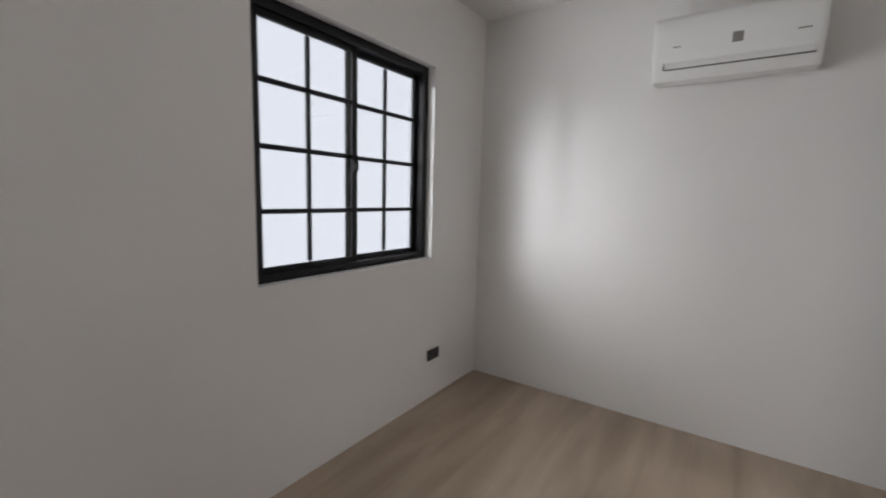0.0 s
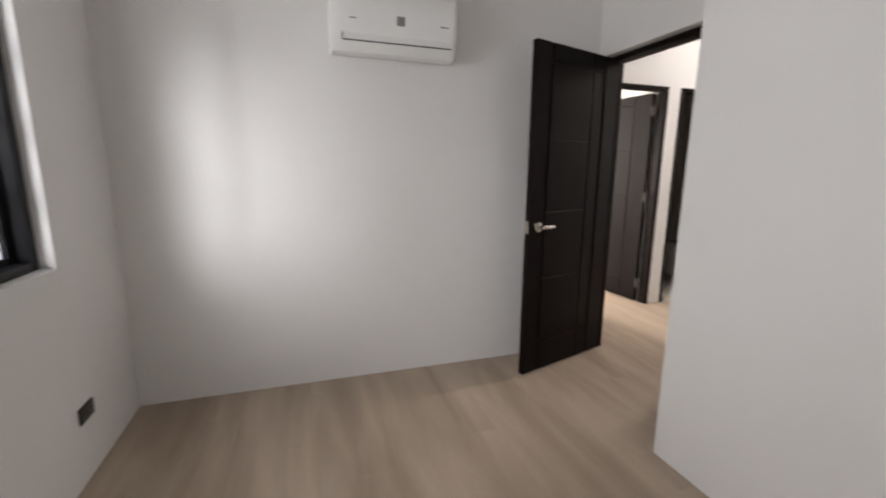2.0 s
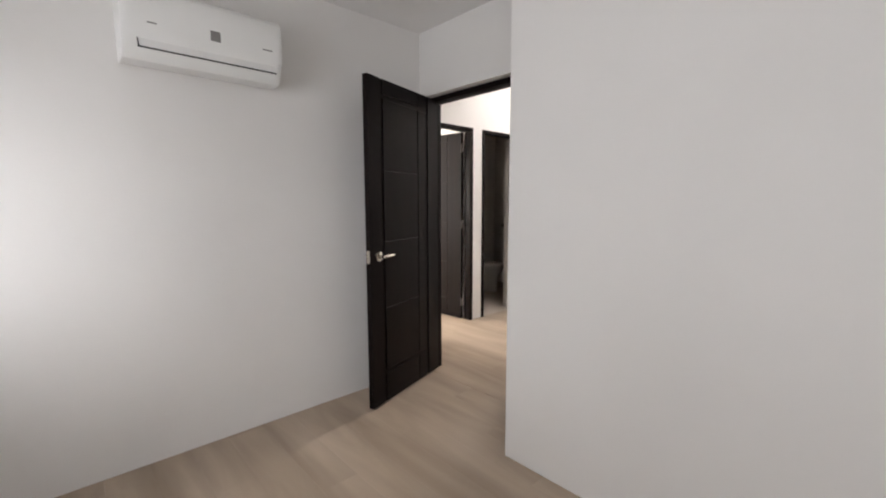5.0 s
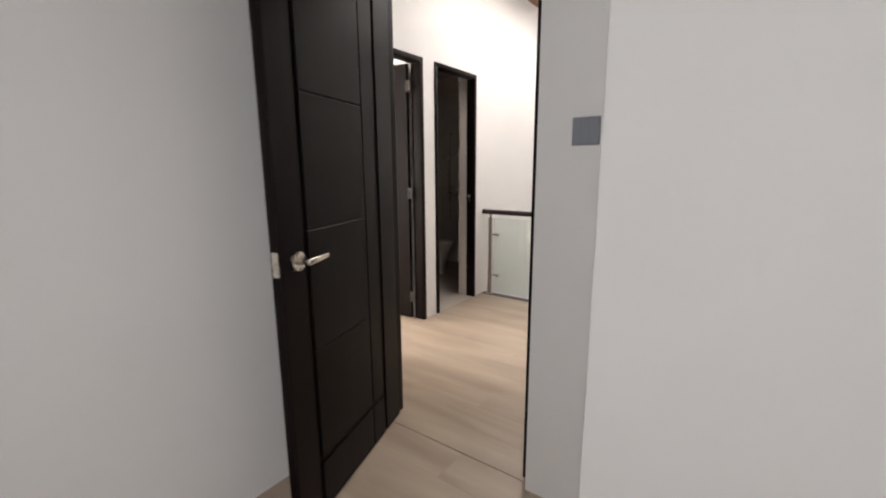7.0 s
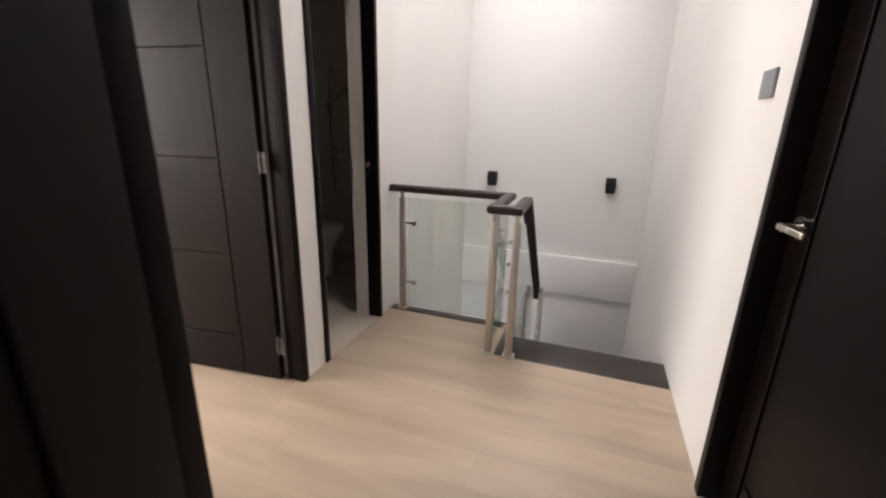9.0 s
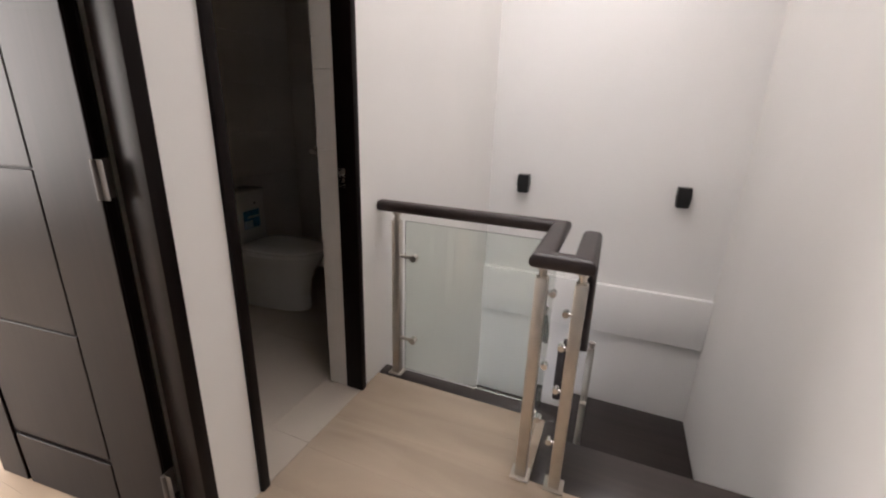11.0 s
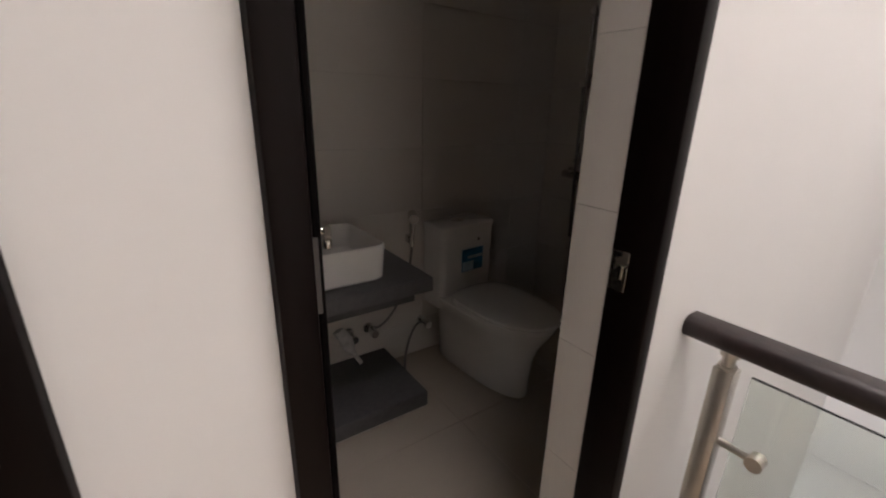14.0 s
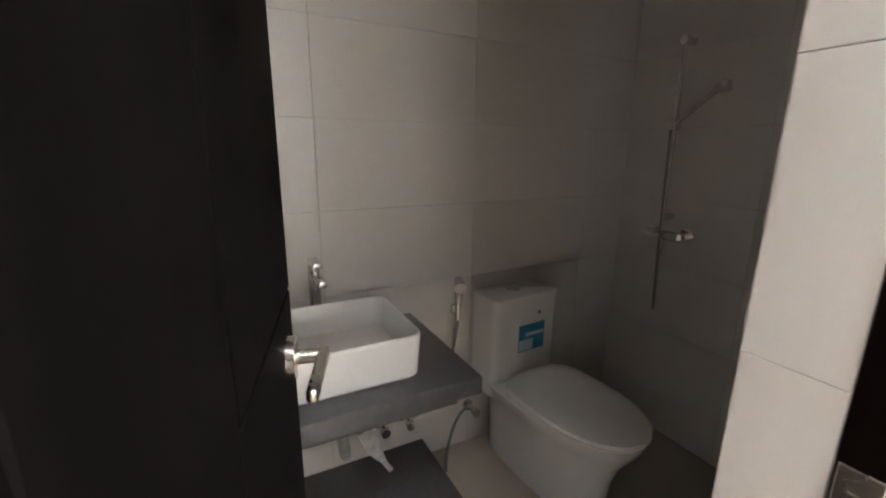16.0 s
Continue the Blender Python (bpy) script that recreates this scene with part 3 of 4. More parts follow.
# ---- air conditioner ----
def air_conditioner():
    ac = thing("air_conditioner", "white split air conditioner mounted high on the wall", "air conditioner")
    x0, x1, yb = 1.375, 2.068, AY
    prof = [(0.0, 2.025), (0.0, 2.285), (0.13, 2.285), (0.165, 2.275), (0.188, 2.245), (0.196, 2.18), (0.196, 2.075), (0.188, 2.058)]
    low = [(0.188, 2.058), (0.178, 2.022), (0.164, 1.985), (0.140, 1.962), (0.05, 1.958), (0.0, 1.97)]
    def shell(pts, name, material, label, inset=0.0, parent=None):
        bm = bmesh.new()
        n = len(pts)
        rings = []
        for x, s in ((x0 + inset, 0.965), (x0 + inset + 0.012, 0.992), (x0 + inset + 0.03, 1.0), (x1 - inset - 0.03, 1.0), (x1 - inset - 0.012, 0.992), (x1 - inset, 0.965)):
            cz = sum(p[1] for p in pts) / n
            rings.append([(x, yb - max(p[0] * s, 0.0005), cz + (p[1] - cz) * (1 - (1 - s) * 0.5)) for p in pts])
        loft(bm, rings)
        return part(name, bm, material, parent or ac, label, smooth=True)
    shell(prof, "housing", ACWHITE, "glossy white upper housing")
    shell(low + [(0.0, 2.056)], "base", ACWHITE, "white underside of the unit", inset=0.002)
    bm = bmesh.new()
    t = bmesh.new()
    box(t, x0 + 0.062, x1 - 0.035, -0.003, 0.003, -0.026, 0.026, 0.002)
    join(bm, t, Matrix.Translation((0, yb - 0.186, 2.034)) @ Matrix.Rotation(radians(-24), 4, 'X'))
    flap = part("flap", bm, ACWHITE, ac, "closed white air flap")
    bm = bmesh.new()
    t = bmesh.new()
    box(t, x0 + 0.058, x1 - 0.03, -0.003, 0.003, -0.0032, 0.0032)
    join(bm, t, Matrix.Translation((0, yb - 0.1765, 2.0125)) @ Matrix.Rotation(radians(-24), 4, 'X'))
    t = bmesh.new()
    box(t, x0 + 0.055, x0 + 0.0595, -0.003, 0.003, -0.028, 0.028)
    join(bm, t, Matrix.Translation((0, yb - 0.1865, 2.034)) @ Matrix.Rotation(radians(-24), 4, 'X'))
    part("vent_slot", bm, SLOT, ac, "dark gap along the flap")
    yf = yb - 0.1965
    boxpart("display", (1.722, 1.766, yf - 0.001, yf + 0.002, 2.098, 2.145), ACGREY, ac, "grey square energy sticker")
    for a, b, z in ((1.47, 1.505, 2.112), (1.965, 2.015, 2.112)):
        boxpart("print", (a, b, yf - 0.0008, yf + 0.002, z, z + 0.006), ACGREY, ac, "small grey printed mark")
    boxpart("print", (1.45, 1.53, yb - 0.153, yb - 0.15, 1.986, 1.99), ACGREY, ac, "small grey printed mark")


air_conditioner()


# ---- outlets and switches ----
def plate(name, label, cat, m, w, h, material, gangs, holes=False):
    """A wall plate in local x-z, standing out along -y."""
    p = thing(name, label, cat)
    boxpart("cover", (-w / 2, w / 2, -0.009, 0, -h / 2, h / 2), material, p, bevel=0.003)
    for i in range(gangs):
        a = -w / 2 + 0.006 + i * (w - 0.012) / gangs
        b = a + (w - 0.012) / gangs - 0.0006
        rocker = boxpart("socket" if holes else "rocker", (a, b, -0.0098, -0.008, -h / 2 + 0.006, h / 2 - 0.006), material, p, bevel=0.0006, seg=1)
        if holes:
            c = (a + b) / 2
            bm = bmesh.new()
            for dx in (-0.007, 0.007):
                box(bm, c + dx - 0.0012, c + dx + 0.0012, -0.0104, -0.0095, -0.004, 0.008)
            part("slot", bm, SLOT, rocker)
    p.matrix_world = m
    return p


plate("wall_outlet", "dark grey double wall outlet near the floor", "outlet", pose(WX, 4.757, 0.293, 0, 0, 90), 0.122, 0.072, OUTLET, 2, True)
plate("light_switch", "blue-grey three-gang light switch beside the door", "switch", pose(DX, 4.285, 1.393, 0, 0, -90), 0.088, 0.088, SWITCH, 3)
plate("light_switch", "blue-grey light switch on the hall wall", "switch", pose(4.66, SY, 1.402, 0, 0, 180), 0.118, 0.088, SWITCH, 2)


# ---- railing ----
def railing():
    r = thing("stair_railing", "steel and glass stair railing with dark wooden handrail", "railing")

    def rail(p, q, before=None, after=None, w=0.066, h=0.046):
        """One rail piece, its ends mitred towards the pieces before and after it."""
        p, q = Vector(p), Vector(q)
        t = bmesh.new()
        ring = [(a[0], a[1]) for a in rounded(0, 0, w, h, 0.02, 0)]
        ex = (q - p).normalized()
        side = Vector((-ex.y, ex.x, 0)).normalized()
        up = ex.cross(side)
        if up.z < 0:
            up = -up
        ends = []
        for c, other, toward in ((p, before, 1), (q, after, -1)):
            n = ex
            if other is not None:
                d = (Vector(other) - c).normalized() * -toward
                n = (ex + d).normalized()
            pts = [c + side * a + up * b for a, b in ring]
            ends.append([tuple(v - ex * ((v - c).dot(n) / ex.dot(n)) + ex * 0.0003 * toward) for v in pts])
        loft(t, ends)
        return part("handrail", t, RAILWOOD, r, "dark rounded wooden handrail", smooth=True)

    z = 0.847
    xr = 5.465
    path = [(xr, NY - 0.001, z), (xr, 5.205, z), (5.047, 5.205, z), (5.047, 5.086, z), (5.36, 5.086, z), (6.38, 5.086, -0.139), (6.38, 5.20, -0.139)]
    for i in range(len(path) - 1):
        rail(path[i], path[i + 1], path[i - 1] if i else None, path[i + 2] if i + 2 < len(path) else None)

    boxpart("handrail", (6.347, 6.413, 5.172, 5.228, -0.56, -0.165), RAILWOOD, r, "dark wooden drop of the handrail", bevel=0.016, seg=3)

    def post(x, y, z0, top):
        p = boxpart("post", (x - 0.019, x + 0.019, y - 0.019, y + 0.019, z0, top), STEEL, r, "square brushed steel post", bevel=0.003)
        bm = bmesh.new()
        tube(bm, (x, y, top), (x, y, top + 0.03), 0.012, 16)
        tube(bm, (x, y, top), (x, y, top + 0.006), 0.017, 16)
        tube(bm, (x, y, top + 0.028), (x, y, top + 0.045), 0.018, 16)
        part("spigot", bm, STEEL, p, smooth=True)
        boxpart("base_plate", (x - 0.034, x + 0.034, y - 0.034, y + 0.034, z0, z0 + 0.007), STEEL, p, bevel=0.002)
        return p

    def clip(p, x, y, zc, dx, dy):
        bm = bmesh.new()
        tube(bm, (x, y, zc), (x + dx * 0.055, y + dy * 0.055, zc), 0.0085, 14)
        nx, ny = abs(dy), abs(dx)
        c = (x + dx * 0.068, y + dy * 0.068)
        tube(bm, (c[0] - nx * 0.017, c[1] - ny * 0.017, zc), (c[0] + nx * 0.017, c[1] + ny * 0.017, zc), 0.0155, 18)
        part("glass_clamp", bm, STEEL, p, "round steel glass clamp", smooth=True)

    pa, pb, pc = post(xr, 5.915, 0.002, 0.785), post(5.094, 5.205, 0.002, 0.775), post(5.09, 5.086, 0.002, 0.775)
    for zc in (0.20, 0.62):
        clip(pa, xr, 5.896, zc, 0, -1)
        clip(pb, 5.121, 5.205, zc, 1, 0)
        clip(pc, 5.117, 5.086, zc, 1, 0)
    for p, y, way, heights in ((pb, 5.186, -1, (0.72, 0.46, 0.25)), (pc, 5.105, 1, (0.66, 0.54, 0.38, 0.17))):
        for zc in heights:
            bm = bmesh.new()
            tube(bm, (5.105, y, zc), (5.105, y + way * 0.014, zc), 0.006, 12)
            tube(bm, (5.096, y + way * 0.018, zc), (5.122, y + way * 0.018, zc), 0.0105, 18)
            part("glass_clamp", bm, CHROME, p, "round chrome glass clamp", smooth=True)
    sheet = boxpart("glass_panel", (xr - 0.005, xr + 0.005, 5.205, 5.872, 0.035, 0.787), GREENGLASS, r, "clear glass railing panel")
    sheet.visible_shadow = False
    sheet = boxpart("glass_panel", (5.15, xr - 0.03, 5.20, 5.21, 0.035, 0.787), GREENGLASS, r, "clear glass railing panel")
    sheet.visible_shadow = False
    pd = post(6.14, 5.03, LAND1, -0.01)
    for zc in (LAND1 + 0.25, LAND1 + 0.75):
        clip(pd, 6.121, 5.03, zc, -1, 0)
    bm = bmesh.new()
    lo = [(5.15, 5.052, 0.0), (6.08, 5.052, -0.87), (6.08, 5.052, -0.02), (5.40, 5.052, 0.70), (5.15, 5.052, 0.765)]
    loft(bm, [[(a, 5.081, c) for a, b, c in lo], [(a, 5.091, c) for a, b, c in lo]])
    sheet = part("glass_panel", bm, GREENGLASS, r, "sloping clear glass railing panel")
    sheet.visible_shadow = False


railing()


# ---- wall lamps ----
def wall_lamp(y):
    s = thing("wall_lamp", "black box-shaped wall lamp, switched off, on the stairwell wall", "lamp", group="wall lamps on the stairwell wall")
    bm = bmesh.new()
    loft(bm, [rounded(EX - 0.012 - d / 2, y, d, w, 0.004, z, 2) for w, d, z in ((0.08, 0.07, 0.672), (0.092, 0.088, 0.745), (0.084, 0.074, 0.81))], True, True)
    part("housing", bm, SCONCE, s, smooth=True)
    boxpart("back_plate", (EX - 0.012, EX, y - 0.035, y + 0.035, 0.69, 0.79), SCONCE, s, bevel=0.002)
    for zc in (0.809, 0.669):
        boxpart("lens", (EX - 0.072, EX - 0.03, y - 0.03, y + 0.03, zc - 0.002, zc + 0.002), ACGREY, s, "unlit lens")


wall_lamp(5.712)
wall_lamp(4.59)


# ---- bathroom ----
def vanity():
    c = thing("vanity_counter", "dark grey stone counter slab on the bathroom wall", "counter")
    boxpart("slab", (BL + 0.002, 5.374, 6.84, BB - 0.002, 0.62, 0.675), COUNTER, c, bevel=0.004)
    boxpart("apron", (BL + 0.002, 5.33, 6.90, 6.93, 0.565, 0.62), COUNTER, c, bevel=0.003)
    p = thing("plinth", "low dark grey stone plinth on the bathroom floor", "plinth")
    boxpart("slab", (BL + 0.002, 5.425, 6.945, BB - 0.002, 0.018, 0.09), COUNTER, p, bevel=0.006)
    boxpart("base", (BL + 0.002, 5.41, 6.96, BB - 0.002, 0.0, 0.018), GROUT, p, "mortar bed set back under the slab", bevel=0.002)

    b = thing("wash_basin", "white rectangular ceramic vessel basin on the counter", "basin")
    cx, cy, w, d = 5.008, 7.083, 0.436, 0.35
    bm = bmesh.new()
    loft(bm, [rounded(cx, cy, w - 0.03, d - 0.03, 0.035, 0.6755), rounded(cx, cy, w - 0.014, d - 0.014, 0.038, 0.684), rounded(cx, cy, w, d, 0.04, 0.795),
              rounded(cx, cy, w, d, 0.04, 0.803), rounded(cx, cy, w - 0.006, d - 0.006, 0.038, 0.807), rounded(cx, cy, w - 0.016, d - 0.016, 0.036, 0.807),
              rounded(cx, cy, w - 0.024, d - 0.024, 0.034, 0.80), rounded(cx, cy, w - 0.05, d - 0.05, 0.035, 0.715), rounded(cx, cy, w - 0.10, d - 0.10, 0.04, 0.70)])
    part("bowl", bm, CERAMIC, b, "white glazed bowl", smooth=True)
    bm = bmesh.new()
    tube(bm, (cx, cy, 0.699), (cx, cy, 0.704), 0.03, 20)
    part("drain", bm, CHROME, b, "chrome drain cover", smooth=True)

    f = thing("basin_faucet", "tall chrome basin faucet with a short spout", "faucet")
    bm = bmesh.new()
    x, y = 5.012, 7.318
    tube(bm, (x, y, 0.675), (x, y, 0.682), 0.03, 20)
    tube(bm, (x, y, 0.68), (x, y, 0.925), 0.019, 20)
    part("body", bm, CHROME, f, smooth=True)
    boxpart("spout", (x - 0.014, x + 0.014, y - 0.15, y - 0.012, 0.888, 0.908), CHROME, f, bevel=0.006)
    boxpart("lever", (x - 0.016, x + 0.016, y - 0.075, y + 0.02, 0.928, 0.945), CHROME, f, bevel=0.005)

    v = thing("basin_trap", "plastic-wrapped drain trap below the counter", "pipe")
    bm = bmesh.new()
    sweep(bm, arc_points([(5.02, 7.085, 0.628), (5.02, 7.085, 0.28), (5.06, 7.12, 0.26), (5.06, 7.2, 0.34), (5.06, BB - 0.003, 0.34)]), 0.017)
    part("pipe", bm, PLASTICBAG, v, smooth=True)
    bm = bmesh.new()
    rings = []
    for i in range(9):
        t = i / 8
        rr = 0.008 + 0.016 * math.sin(math.pi * min(1, t + 0.25))
        c0 = Vector((5.10 + 0.085 * t, 7.12 - 0.02 * t, 0.40 - 0.17 * t))
        rings.append([tuple(c0 + Vector((rr * (1 + 0.3 * math.sin(3 * a + i)) * math.cos(a), 0.5 * rr * math.sin(a), 0.4 * rr * math.cos(a)))) for a in [2 * math.pi * k / 14 for k in range(14)]])
    loft(bm, rings)
    part("wrap", bm, PLASTICBAG, v, "crumpled clear plastic wrap", smooth=True)

    for x, lab in ((5.235, "chrome angle valve with a round knob"), (5.34, "chrome angle valve with a round knob")):
        a = thing("angle_valve", lab, "valve", group="angle valves under the counter")
        bm = bmesh.new()
        tube(bm, (x, BB - 0.001, 0.23), (x, BB - 0.008, 0.23), 0.026, 18)
        tube(bm, (x, BB - 0.008, 0.23), (x, BB - 0.065, 0.23), 0.011, 14)
        tube(bm, (x, BB - 0.05, 0.23), (x, BB - 0.05, 0.265), 0.009, 12)
        part("body", bm, CHROME, a, smooth=True)
        bm = bmesh.new()
        tube(bm, (x, BB - 0.065, 0.23), (x, BB - 0.088, 0.23), 0.019, 10)
        part("knob", bm, CHROME, a, smooth=True)
    pr = thing("pipe_stub", "small capped pipe stub in the wall", "pipe")
    bm = bmesh.new()
    tube(bm, (5.06, BB - 0.001, 0.285), (5.06, BB - 0.045, 0.285), 0.015, 14)
    part("cap", bm, CHROME, pr, smooth=True)


vanity()


def toilet():
    t = thing("toilet", "white one-piece ceramic toilet with closed lid", "toilet")
    cx, yb = 5.803, BB - 0.022

    def ring(z, y_front, y_back, w, nose=0.5, n=28):
        """An egg-shaped ring: square behind, round in front."""
        out = []
        L = y_back - y_front
        for i in range(n):
            a = 2 * math.pi * i / n
            c, s = math.cos(a), math.sin(a)
            if s > 0:
                e = 0.42
            else:
                e = 0.95
            x = math.copysign(abs(c) ** (0.75 if s > 0 else 0.9), c) * w / 2
            y = (y_front + L * nose) + (math.copysign(abs(s) ** e, s) * (L * (1 - nose) if s > 0 else L * nose))
            out.append((cx + x, y, z))
        return out

    bm = bmesh.new()
    loft(bm, [ring(0.0, 6.765, yb, 0.185), ring(0.015, 6.757, yb, 0.196), ring(0.10, 6.758, yb, 0.20), ring(0.20, 6.745, yb, 0.212), ring(0.27, 6.72, yb, 0.245), ring(0.33, 6.68, yb, 0.305),
              ring(0.365, 6.66, yb, 0.34), ring(0.385, 6.652, yb, 0.352), ring(0.39, 6.656, yb, 0.346)])
    part("bowl", bm, CERAMIC, t, "white skirted ceramic bowl", smooth=True)
    bm = bmesh.new()
    loft(bm, [rounded(cx, 7.268, 0.335, 0.17, 0.03, 0.33), rounded(cx, 7.268, 0.335, 0.17, 0.03, 0.42), rounded(cx, 7.268, 0.33, 0.17, 0.03, 0.60), rounded(cx, 7.268, 0.33, 0.17, 0.028, 0.715)])
    part("tank", bm, CERAMIC, t, "white ceramic tank", smooth=True)
    bm = bmesh.new()
    loft(bm, [rounded(cx, 7.268, 0.335, 0.175, 0.03, 0.7155), rounded(cx, 7.268, 0.34, 0.18, 0.032, 0.728), rounded(cx, 7.268, 0.338, 0.178, 0.03, 0.737), rounded(cx, 7.268, 0.32, 0.16, 0.025, 0.741)])
    part("tank_lid", bm, CERAMIC, t, smooth=True)
    bm = bmesh.new()
    loft(bm, [ring(0.391, 6.65, 7.165, 0.352, 0.55), ring(0.402, 6.646, 7.165, 0.357, 0.55), ring(0.406, 6.65, 7.163, 0.35, 0.55)])
    part("seat", bm, CERAMIC, t, "white toilet seat", smooth=True)
    bm = bmesh.new()
    loft(bm, [ring(0.4075, 6.648, 7.16, 0.35, 0.55), ring(0.413, 6.642, 7.165, 0.36, 0.55), ring(0.424, 6.645, 7.163, 0.355, 0.55), ring(0.433, 6.68, 7.14, 0.31, 0.55), ring(0.436, 6.78, 7.10, 0.2, 0.55)])
    part("lid", bm, CERAMIC, t, "closed white lid", smooth=True)
    bm = bmesh.new()
    tube(bm, (cx - 0.01, 7.27, 0.74), (cx - 0.01, 7.27, 0.746), 0.03, 24)
    box(bm, cx - 0.011, cx - 0.009, 7.242, 7.298, 0.7458, 0.7472)
    part("flush_button", bm, CHROME, t, "chrome round flush button", smooth=True)
    s = boxpart("sticker", (cx - 0.045, cx + 0.092, 7.1815, 7.1829, 0.497, 0.613), BLUE, t, "blue and pale product sticker")
    boxpart("print", (cx - 0.042, cx + 0.03, 7.1805, 7.1813, 0.501, 0.548), STICKER, s)
    boxpart("print", (cx - 0.01, cx + 0.088, 7.1805, 7.1813, 0.562, 0.577), STICKER, s)
    bm = bmesh.new()
    tube(bm, (cx + 0.06, 7.1835, 0.655), (cx + 0.06, 7.181, 0.655), 0.008, 14)
    part("emblem", bm, ACGREY, t, "small grey round mark", smooth=True)
    pivot = Matrix.Translation((cx, 7.268, 0))
    t.matrix_world = pivot @ pose(0, 0, 0, 0, 0, 4) @ pivot.inverted()

    h = thing("supply_hose", "grey braided hose curving to the toilet", "hose")
    bm = bmesh.new()
    sweep(bm, arc_points([(5.635, BB - 0.04, 0.19), (5.56, BB - 0.06, 0.25), (5.49, BB - 0.08, 0.05), (5.47, BB - 0.14, 0.012)]), 0.006)
    part("hose", bm, RUBBER, h, smooth=True)
    a = thing("angle_valve", "chrome angle valve beside the toilet", "valve")
    bm = bmesh.new()
    tube(bm, (5.645, BB - 0.001, 0.19), (5.645, BB - 0.06, 0.19), 0.011, 14)
    tube(bm, (5.645, BB - 0.06, 0.19), (5.645, BB - 0.085, 0.19), 0.018, 10)
    tube(bm, (5.645, BB - 0.001, 0.19), (5.645, BB - 0.008, 0.19), 0.024, 14)
    part("body", bm, CHROME, a, smooth=True)

    b = thing("bidet_spray", "chrome hand bidet spray hanging in its wall holder", "bidet spray")
    x = 5.566
    bm = bmesh.new()
    box(bm, x - 0.014, x + 0.014, BB - 0.03, BB - 0.001, 0.64, 0.68, 0.004)
    part("holder", bm, CHROME, b, smooth=True)
    bm = bmesh.new()
    tube(bm, (x, BB - 0.045, 0.625), (x, BB - 0.04, 0.765), 0.0115, 14)
    tube(bm, (x + 0.008, BB - 0.03, 0.785), (x - 0.014, BB - 0.085, 0.77), 0.02, 16, 0.024)
    box(bm, x - 0.006, x + 0.006, BB - 0.068, BB - 0.055, 0.69, 0.76, 0.003)
    part("spray_head", bm, CHROME, b, smooth=True)
    bm = bmesh.new()
    sweep(bm, arc_points([(x, BB - 0.045, 0.625), (x - 0.012, BB - 0.05, 0.46), (x - 0.09, BB - 0.06, 0.27), (5.36, BB - 0.055, 0.21), (5.34, BB - 0.05, 0.262)]), 0.006)
    part("hose", bm, RUBBER, b, smooth=True)


toilet()


def shower():
    s = thing("shower_set", "chrome shower mixer with slide bar and hand shower", "shower")
    x, y = BR, 7.093
    bm = bmesh.new()
    tube(bm, (x - 0.055, y + 0.01, 1.0), (x - 0.055, y + 0.01, 1.74), 0.009, 14)
    part("slide_bar", bm, CHROME, s, smooth=True)
    for z in (1.02, 1.72):
        bm = bmesh.new()
        tube(bm, (x - 0.001, y + 0.01, z), (x - 0.068, y + 0.01, z), 0.016, 14)
        part("bracket", bm, CHROME, s, smooth=True)
    bm = bmesh.new()
    tube(bm, (x - 0.06, y - 0.08, 0.945), (x - 0.06, y + 0.08, 0.945), 0.021, 18)
    for dy in (-0.075, 0.075):
        tube(bm, (x - 0.001, y + dy, 0.945), (x - 0.06, y + dy, 0.945), 0.014, 14)
        tube(bm, (x - 0.001, y + dy, 0.945), (x - 0.01, y + dy, 0.945), 0.032, 18)
    tube(bm, (x - 0.06, y + 0.0, 0.945), (x - 0.06, y + 0.0, 0.88), 0.013, 14)
    box(bm, x - 0.13, x - 0.06, y - 0.008, y + 0.008, 0.955, 0.968, 0.003)
    part("mixer", bm, CHROME, s, "chrome mixer valve", smooth=True)
    bm = bmesh.new()
    tube(bm, (x - 0.065, y + 0.02, 1.39), (x - 0.095, y - 0.15, 1.505), 0.011, 14)
    tube(bm, (x - 0.095, y - 0.15, 1.505), (x - 0.102, y - 0.20, 1.535), 0.012, 16, 0.02)
    tube(bm, (x - 0.102, y - 0.19, 1.535), (x - 0.108, y - 0.198, 1.51), 0.024, 18)
    part("hand_shower", bm, CHROME, s, smooth=True)
    bm = bmesh.new()
    box(bm, x - 0.085, x - 0.04, y - 0.01, y + 0.03, 1.38, 1.42, 0.006)
    part("slider", bm, CHROME, s, smooth=True)
    bm = bmesh.new()
    sweep(bm, arc_points([(x - 0.075, y + 0.01, 1.39), (x - 0.10, y - 0.02, 0.7), (x - 0.08, y - 0.04, 0.35), (x - 0.07, y, 0.7), (x - 0.06, y, 0.88)], 18), 0.006)
    part("hose", bm, RUBBER, s, smooth=True)


shower()

# ---- pieces of floors and walls ----
MESHES = {}


def piece_mesh(key, a, b, t, c, material):
    """A thin board a by b with chamfered upper edges, its face up at z = 0."""
    if key in MESHES:
        return MESHES[key]
    vs = [(0, 0, -t), (a, 0, -t), (a, b, -t), (0, b, -t), (0, 0, -c), (a, 0, -c), (a, b, -c), (0, b, -c), (c, c, 0), (a - c, c, 0), (a - c, b - c, 0), (c, b - c, 0)]
    fs = [(0, 1, 5, 4), (1, 2, 6, 5), (2, 3, 7, 6), (3, 0, 4, 7), (4, 5, 9, 8), (5, 6, 10, 9), (6, 7, 11, 10), (7, 4, 8, 11), (8, 9, 10, 11)]
    me = bpy.data.meshes.new(key[0])
    me.from_pydata(vs, [], fs)
    me.materials.append(material)
    MESHES[key] = me
    return me


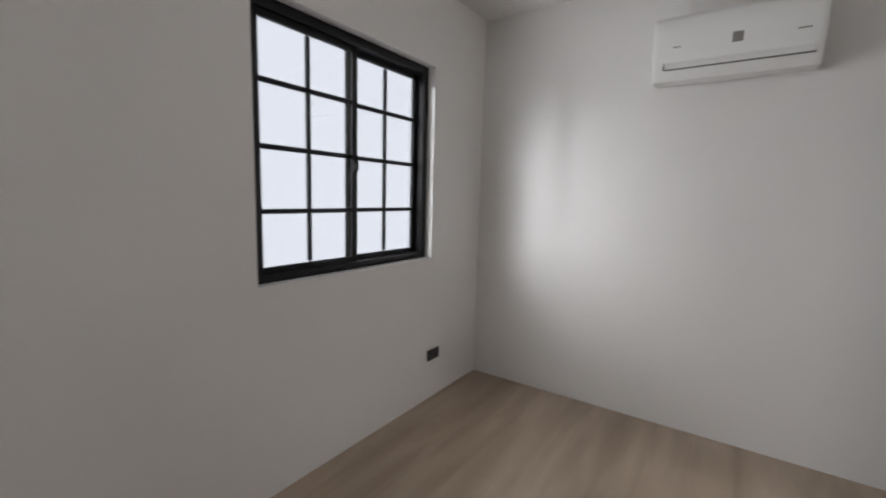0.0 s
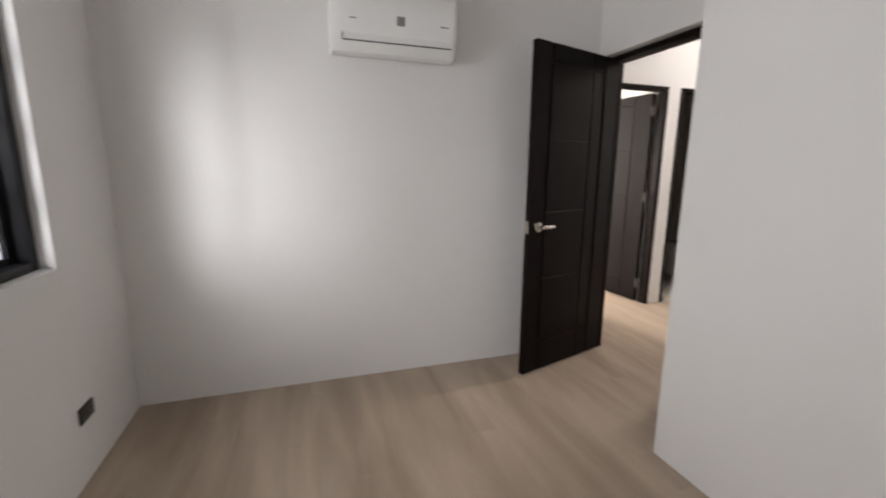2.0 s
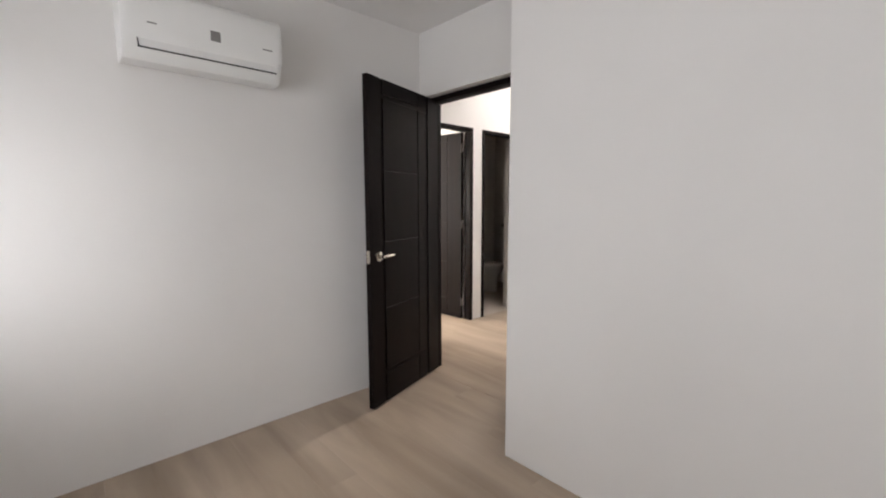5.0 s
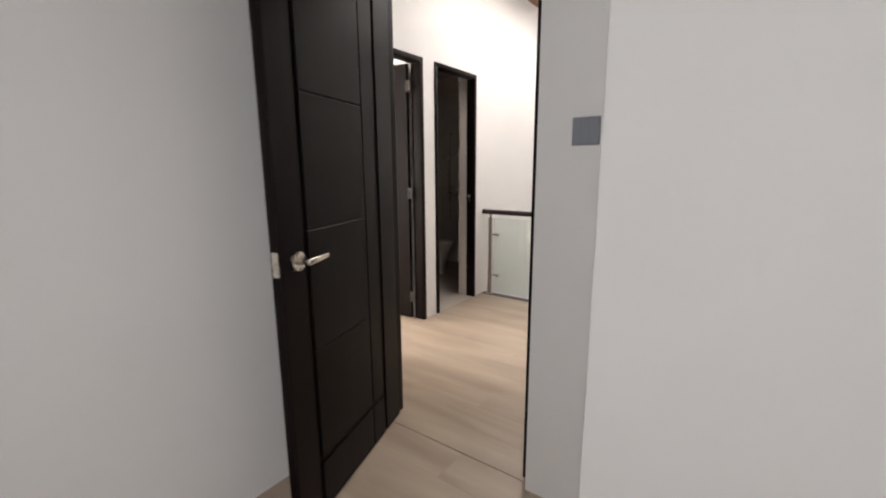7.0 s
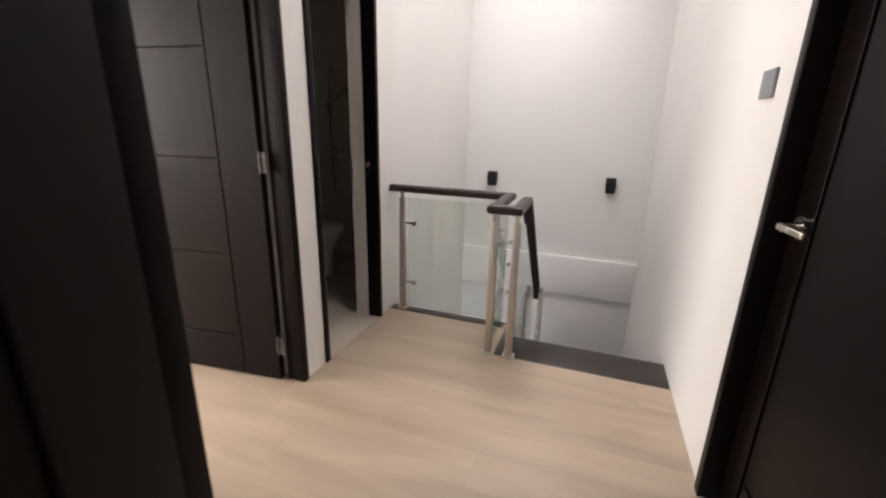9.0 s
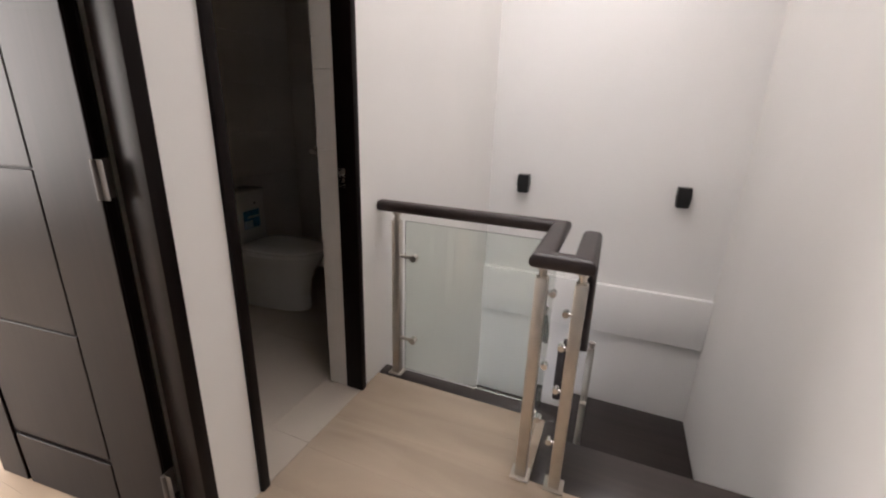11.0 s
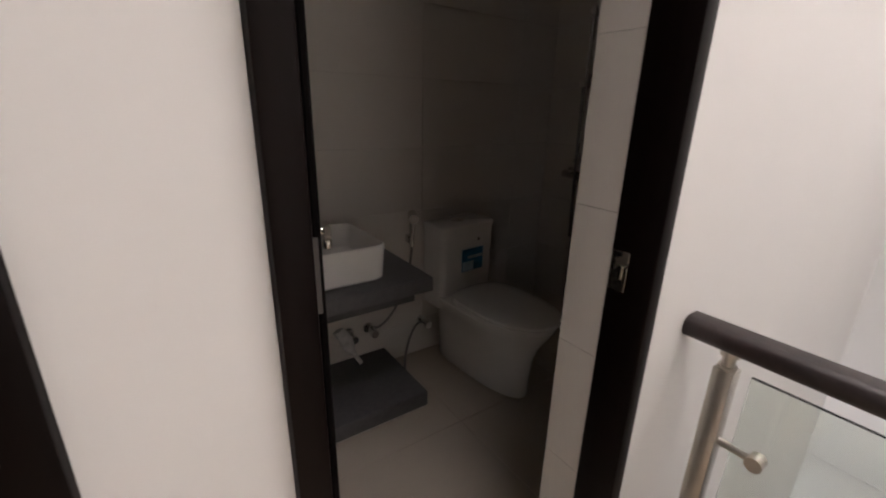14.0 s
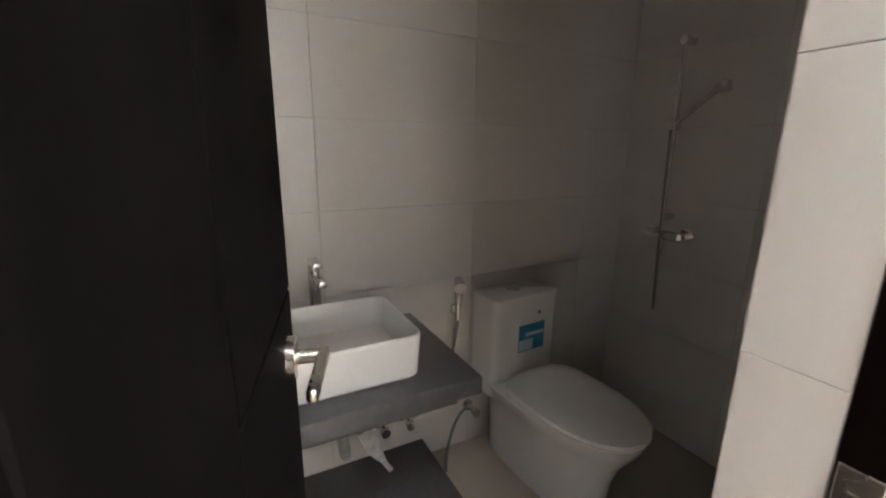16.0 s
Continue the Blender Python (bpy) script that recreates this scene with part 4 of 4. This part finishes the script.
def lay(name, material, parent, m, u0, u1, v0, v1, du, dv, gap, stagger=0.0, off_u=0.0, off_v=0.0, t=0.008, c=0.0006, holes=()):
    """Pieces du by dv over a rectangle of the plane m, cut at its edges and round holes."""
    i0, i1 = math.floor((u0 - off_u) / du) - 1, math.ceil((u1 - off_u) / du) + 1
    for i in range(i0, i1):
        sh = off_v + (i * stagger % 1.0) * dv
        for j in range(math.floor((v0 - sh) / dv) - 1, math.ceil((v1 - sh) / dv) + 1):
            a, b = max(off_u + i * du, u0), min(off_u + (i + 1) * du, u1)
            p, q = max(sh + j * dv, v0), min(sh + (j + 1) * dv, v1)
            cells = [(a, b, p, q)]
            for h in holes:
                nxt = []
                for a2, b2, p2, q2 in cells:
                    if b2 <= h[0] or a2 >= h[1] or q2 <= h[2] or p2 >= h[3]:
                        nxt.append((a2, b2, p2, q2))
                        continue
                    nxt += [(a2, h[0], p2, q2), (h[1], b2, p2, q2), (max(a2, h[0]), min(b2, h[1]), p2, h[2]), (max(a2, h[0]), min(b2, h[1]), h[3], q2)]
                cells = nxt
            for a2, b2, p2, q2 in cells:
                w, h = round(b2 - a2 - gap, 4), round(q2 - p2 - gap, 4)
                if w < 0.012 or h < 0.012:
                    continue
                ob = new(name, piece_mesh((name, w, h, material.name), w, h, t, c, material))
                ob.parent = parent
                ob.matrix_world = m @ pose(a2 + gap / 2, p2 + gap / 2, 0)


I = Matrix.Identity(4)
lay("plank", PLANK, floor_room, I, 2.66, CX, 0.0, CY + 0.001, 0.185, 1.22, 0.0004, 0.37, off_u=0.07, c=0.0003)
lay("plank", PLANK, floor_room, I, WX + 0.001, 2.66, 0.0, AY - 0.001, 0.185, 1.22, 0.0004, 0.37, off_u=0.07, c=0.0003)
lay("plank", PLANK, floor_room, I, 2.66, 3.215, CY + 0.001, AY - 0.001, 0.185, 1.22, 0.0004, 0.37, off_u=0.07, c=0.0003)
lay("plank", PLANK, floor_hall, I, 3.215, 5.42, SY + 0.001, NY, 0.185, 1.22, 0.0004, 0.37, off_u=0.07, c=0.0003, holes=((5.08, 5.5, 4.0, 5.17), (DX + 0.04, DX2, 4.0, JY), (DX + 0.04, DX2, HY, 6.1)))
lay("plank", PLANK, floor_room2, I, 0.65, 4.499, NY, 9.7, 0.185, 1.22, 0.0004, 0.37, off_u=0.07, c=0.0003, holes=((0.6, 3.65, NY, NY + 0.17), (4.49, 4.6, NY, NY + 0.17)))
lay("tile", BATHFLOOR, floor_bath, I, BL + 0.001, BR, NY + 0.0005, BB, 0.6, 0.6, 0.0012, 0, off_u=0.1, off_v=0.2, c=0.0004, holes=((BL - 0.1, PX + 0.002, NY, NY + 0.17), (BX - 0.01, 7, NY, NY + 0.17)))
by_name = bpy.data.objects
back = Matrix.Translation((0, BB + 0.008, 0)) @ pose(0, 0, 0, 90, 0, 0) @ Matrix.Translation((0, 0, 0.008))
lay("tile", TILE, by_name["wall_bath_back"], back, BL + 0.002, BR, 0.0, 2.42, 0.6, 0.3, 0.0008, 0, off_u=5.05, off_v=0.19)
east = Matrix.Translation((BR + 0.008, 0, 0)) @ pose(0, 0, 0, 90, 0, -90) @ Matrix.Translation((0, 0, 0.008))
lay("tile", TILE, by_name["wall_bath_east"], east, -BB, -(NY + 0.17), 0.0, 2.42, 0.6, 0.3, 0.0008, 0, off_u=-BB, off_v=0.19)
west = Matrix.Translation((BL, 0, 0)) @ pose(0, 0, 0, 90, 0, 90) @ Matrix.Translation((0, 0, 0.002))
lay("tile", TILE, by_name["wall_bath_west"], west, NY + 0.18, BB, 0.0, 2.42, 0.6, 0.3, 0.0008, 0, off_u=BB, off_v=0.19, t=0.0019)
front = Matrix.Translation((0, NY + 0.17, 0)) @ pose(0, 0, 0, 90, 0, 180) @ Matrix.Translation((0, 0, 0.002))
lay("tile", TILE, by_name["wall_hall_north"], front, -BR, -(PX + 0.001), 0.0, 2.42, 0.6, 0.3, 0.0008, 0, off_u=-BR, off_v=0.19, t=0.0019, holes=((-BX + 0.03, -PX, -1, 2.12),))
rev = Matrix.Translation((BX, 0, 0)) @ pose(0, 0, 0, 90, 0, -90) @ Matrix.Translation((0, 0, 0.032))
lay("tile", TILE, by_name["wall_hall_north"], rev, -(NY + 0.170), -(NY + 0.076), 0.0, 2.085, 0.6, 0.3, 0.0008, 0, off_u=-7.0, off_v=0.19, t=0.031)
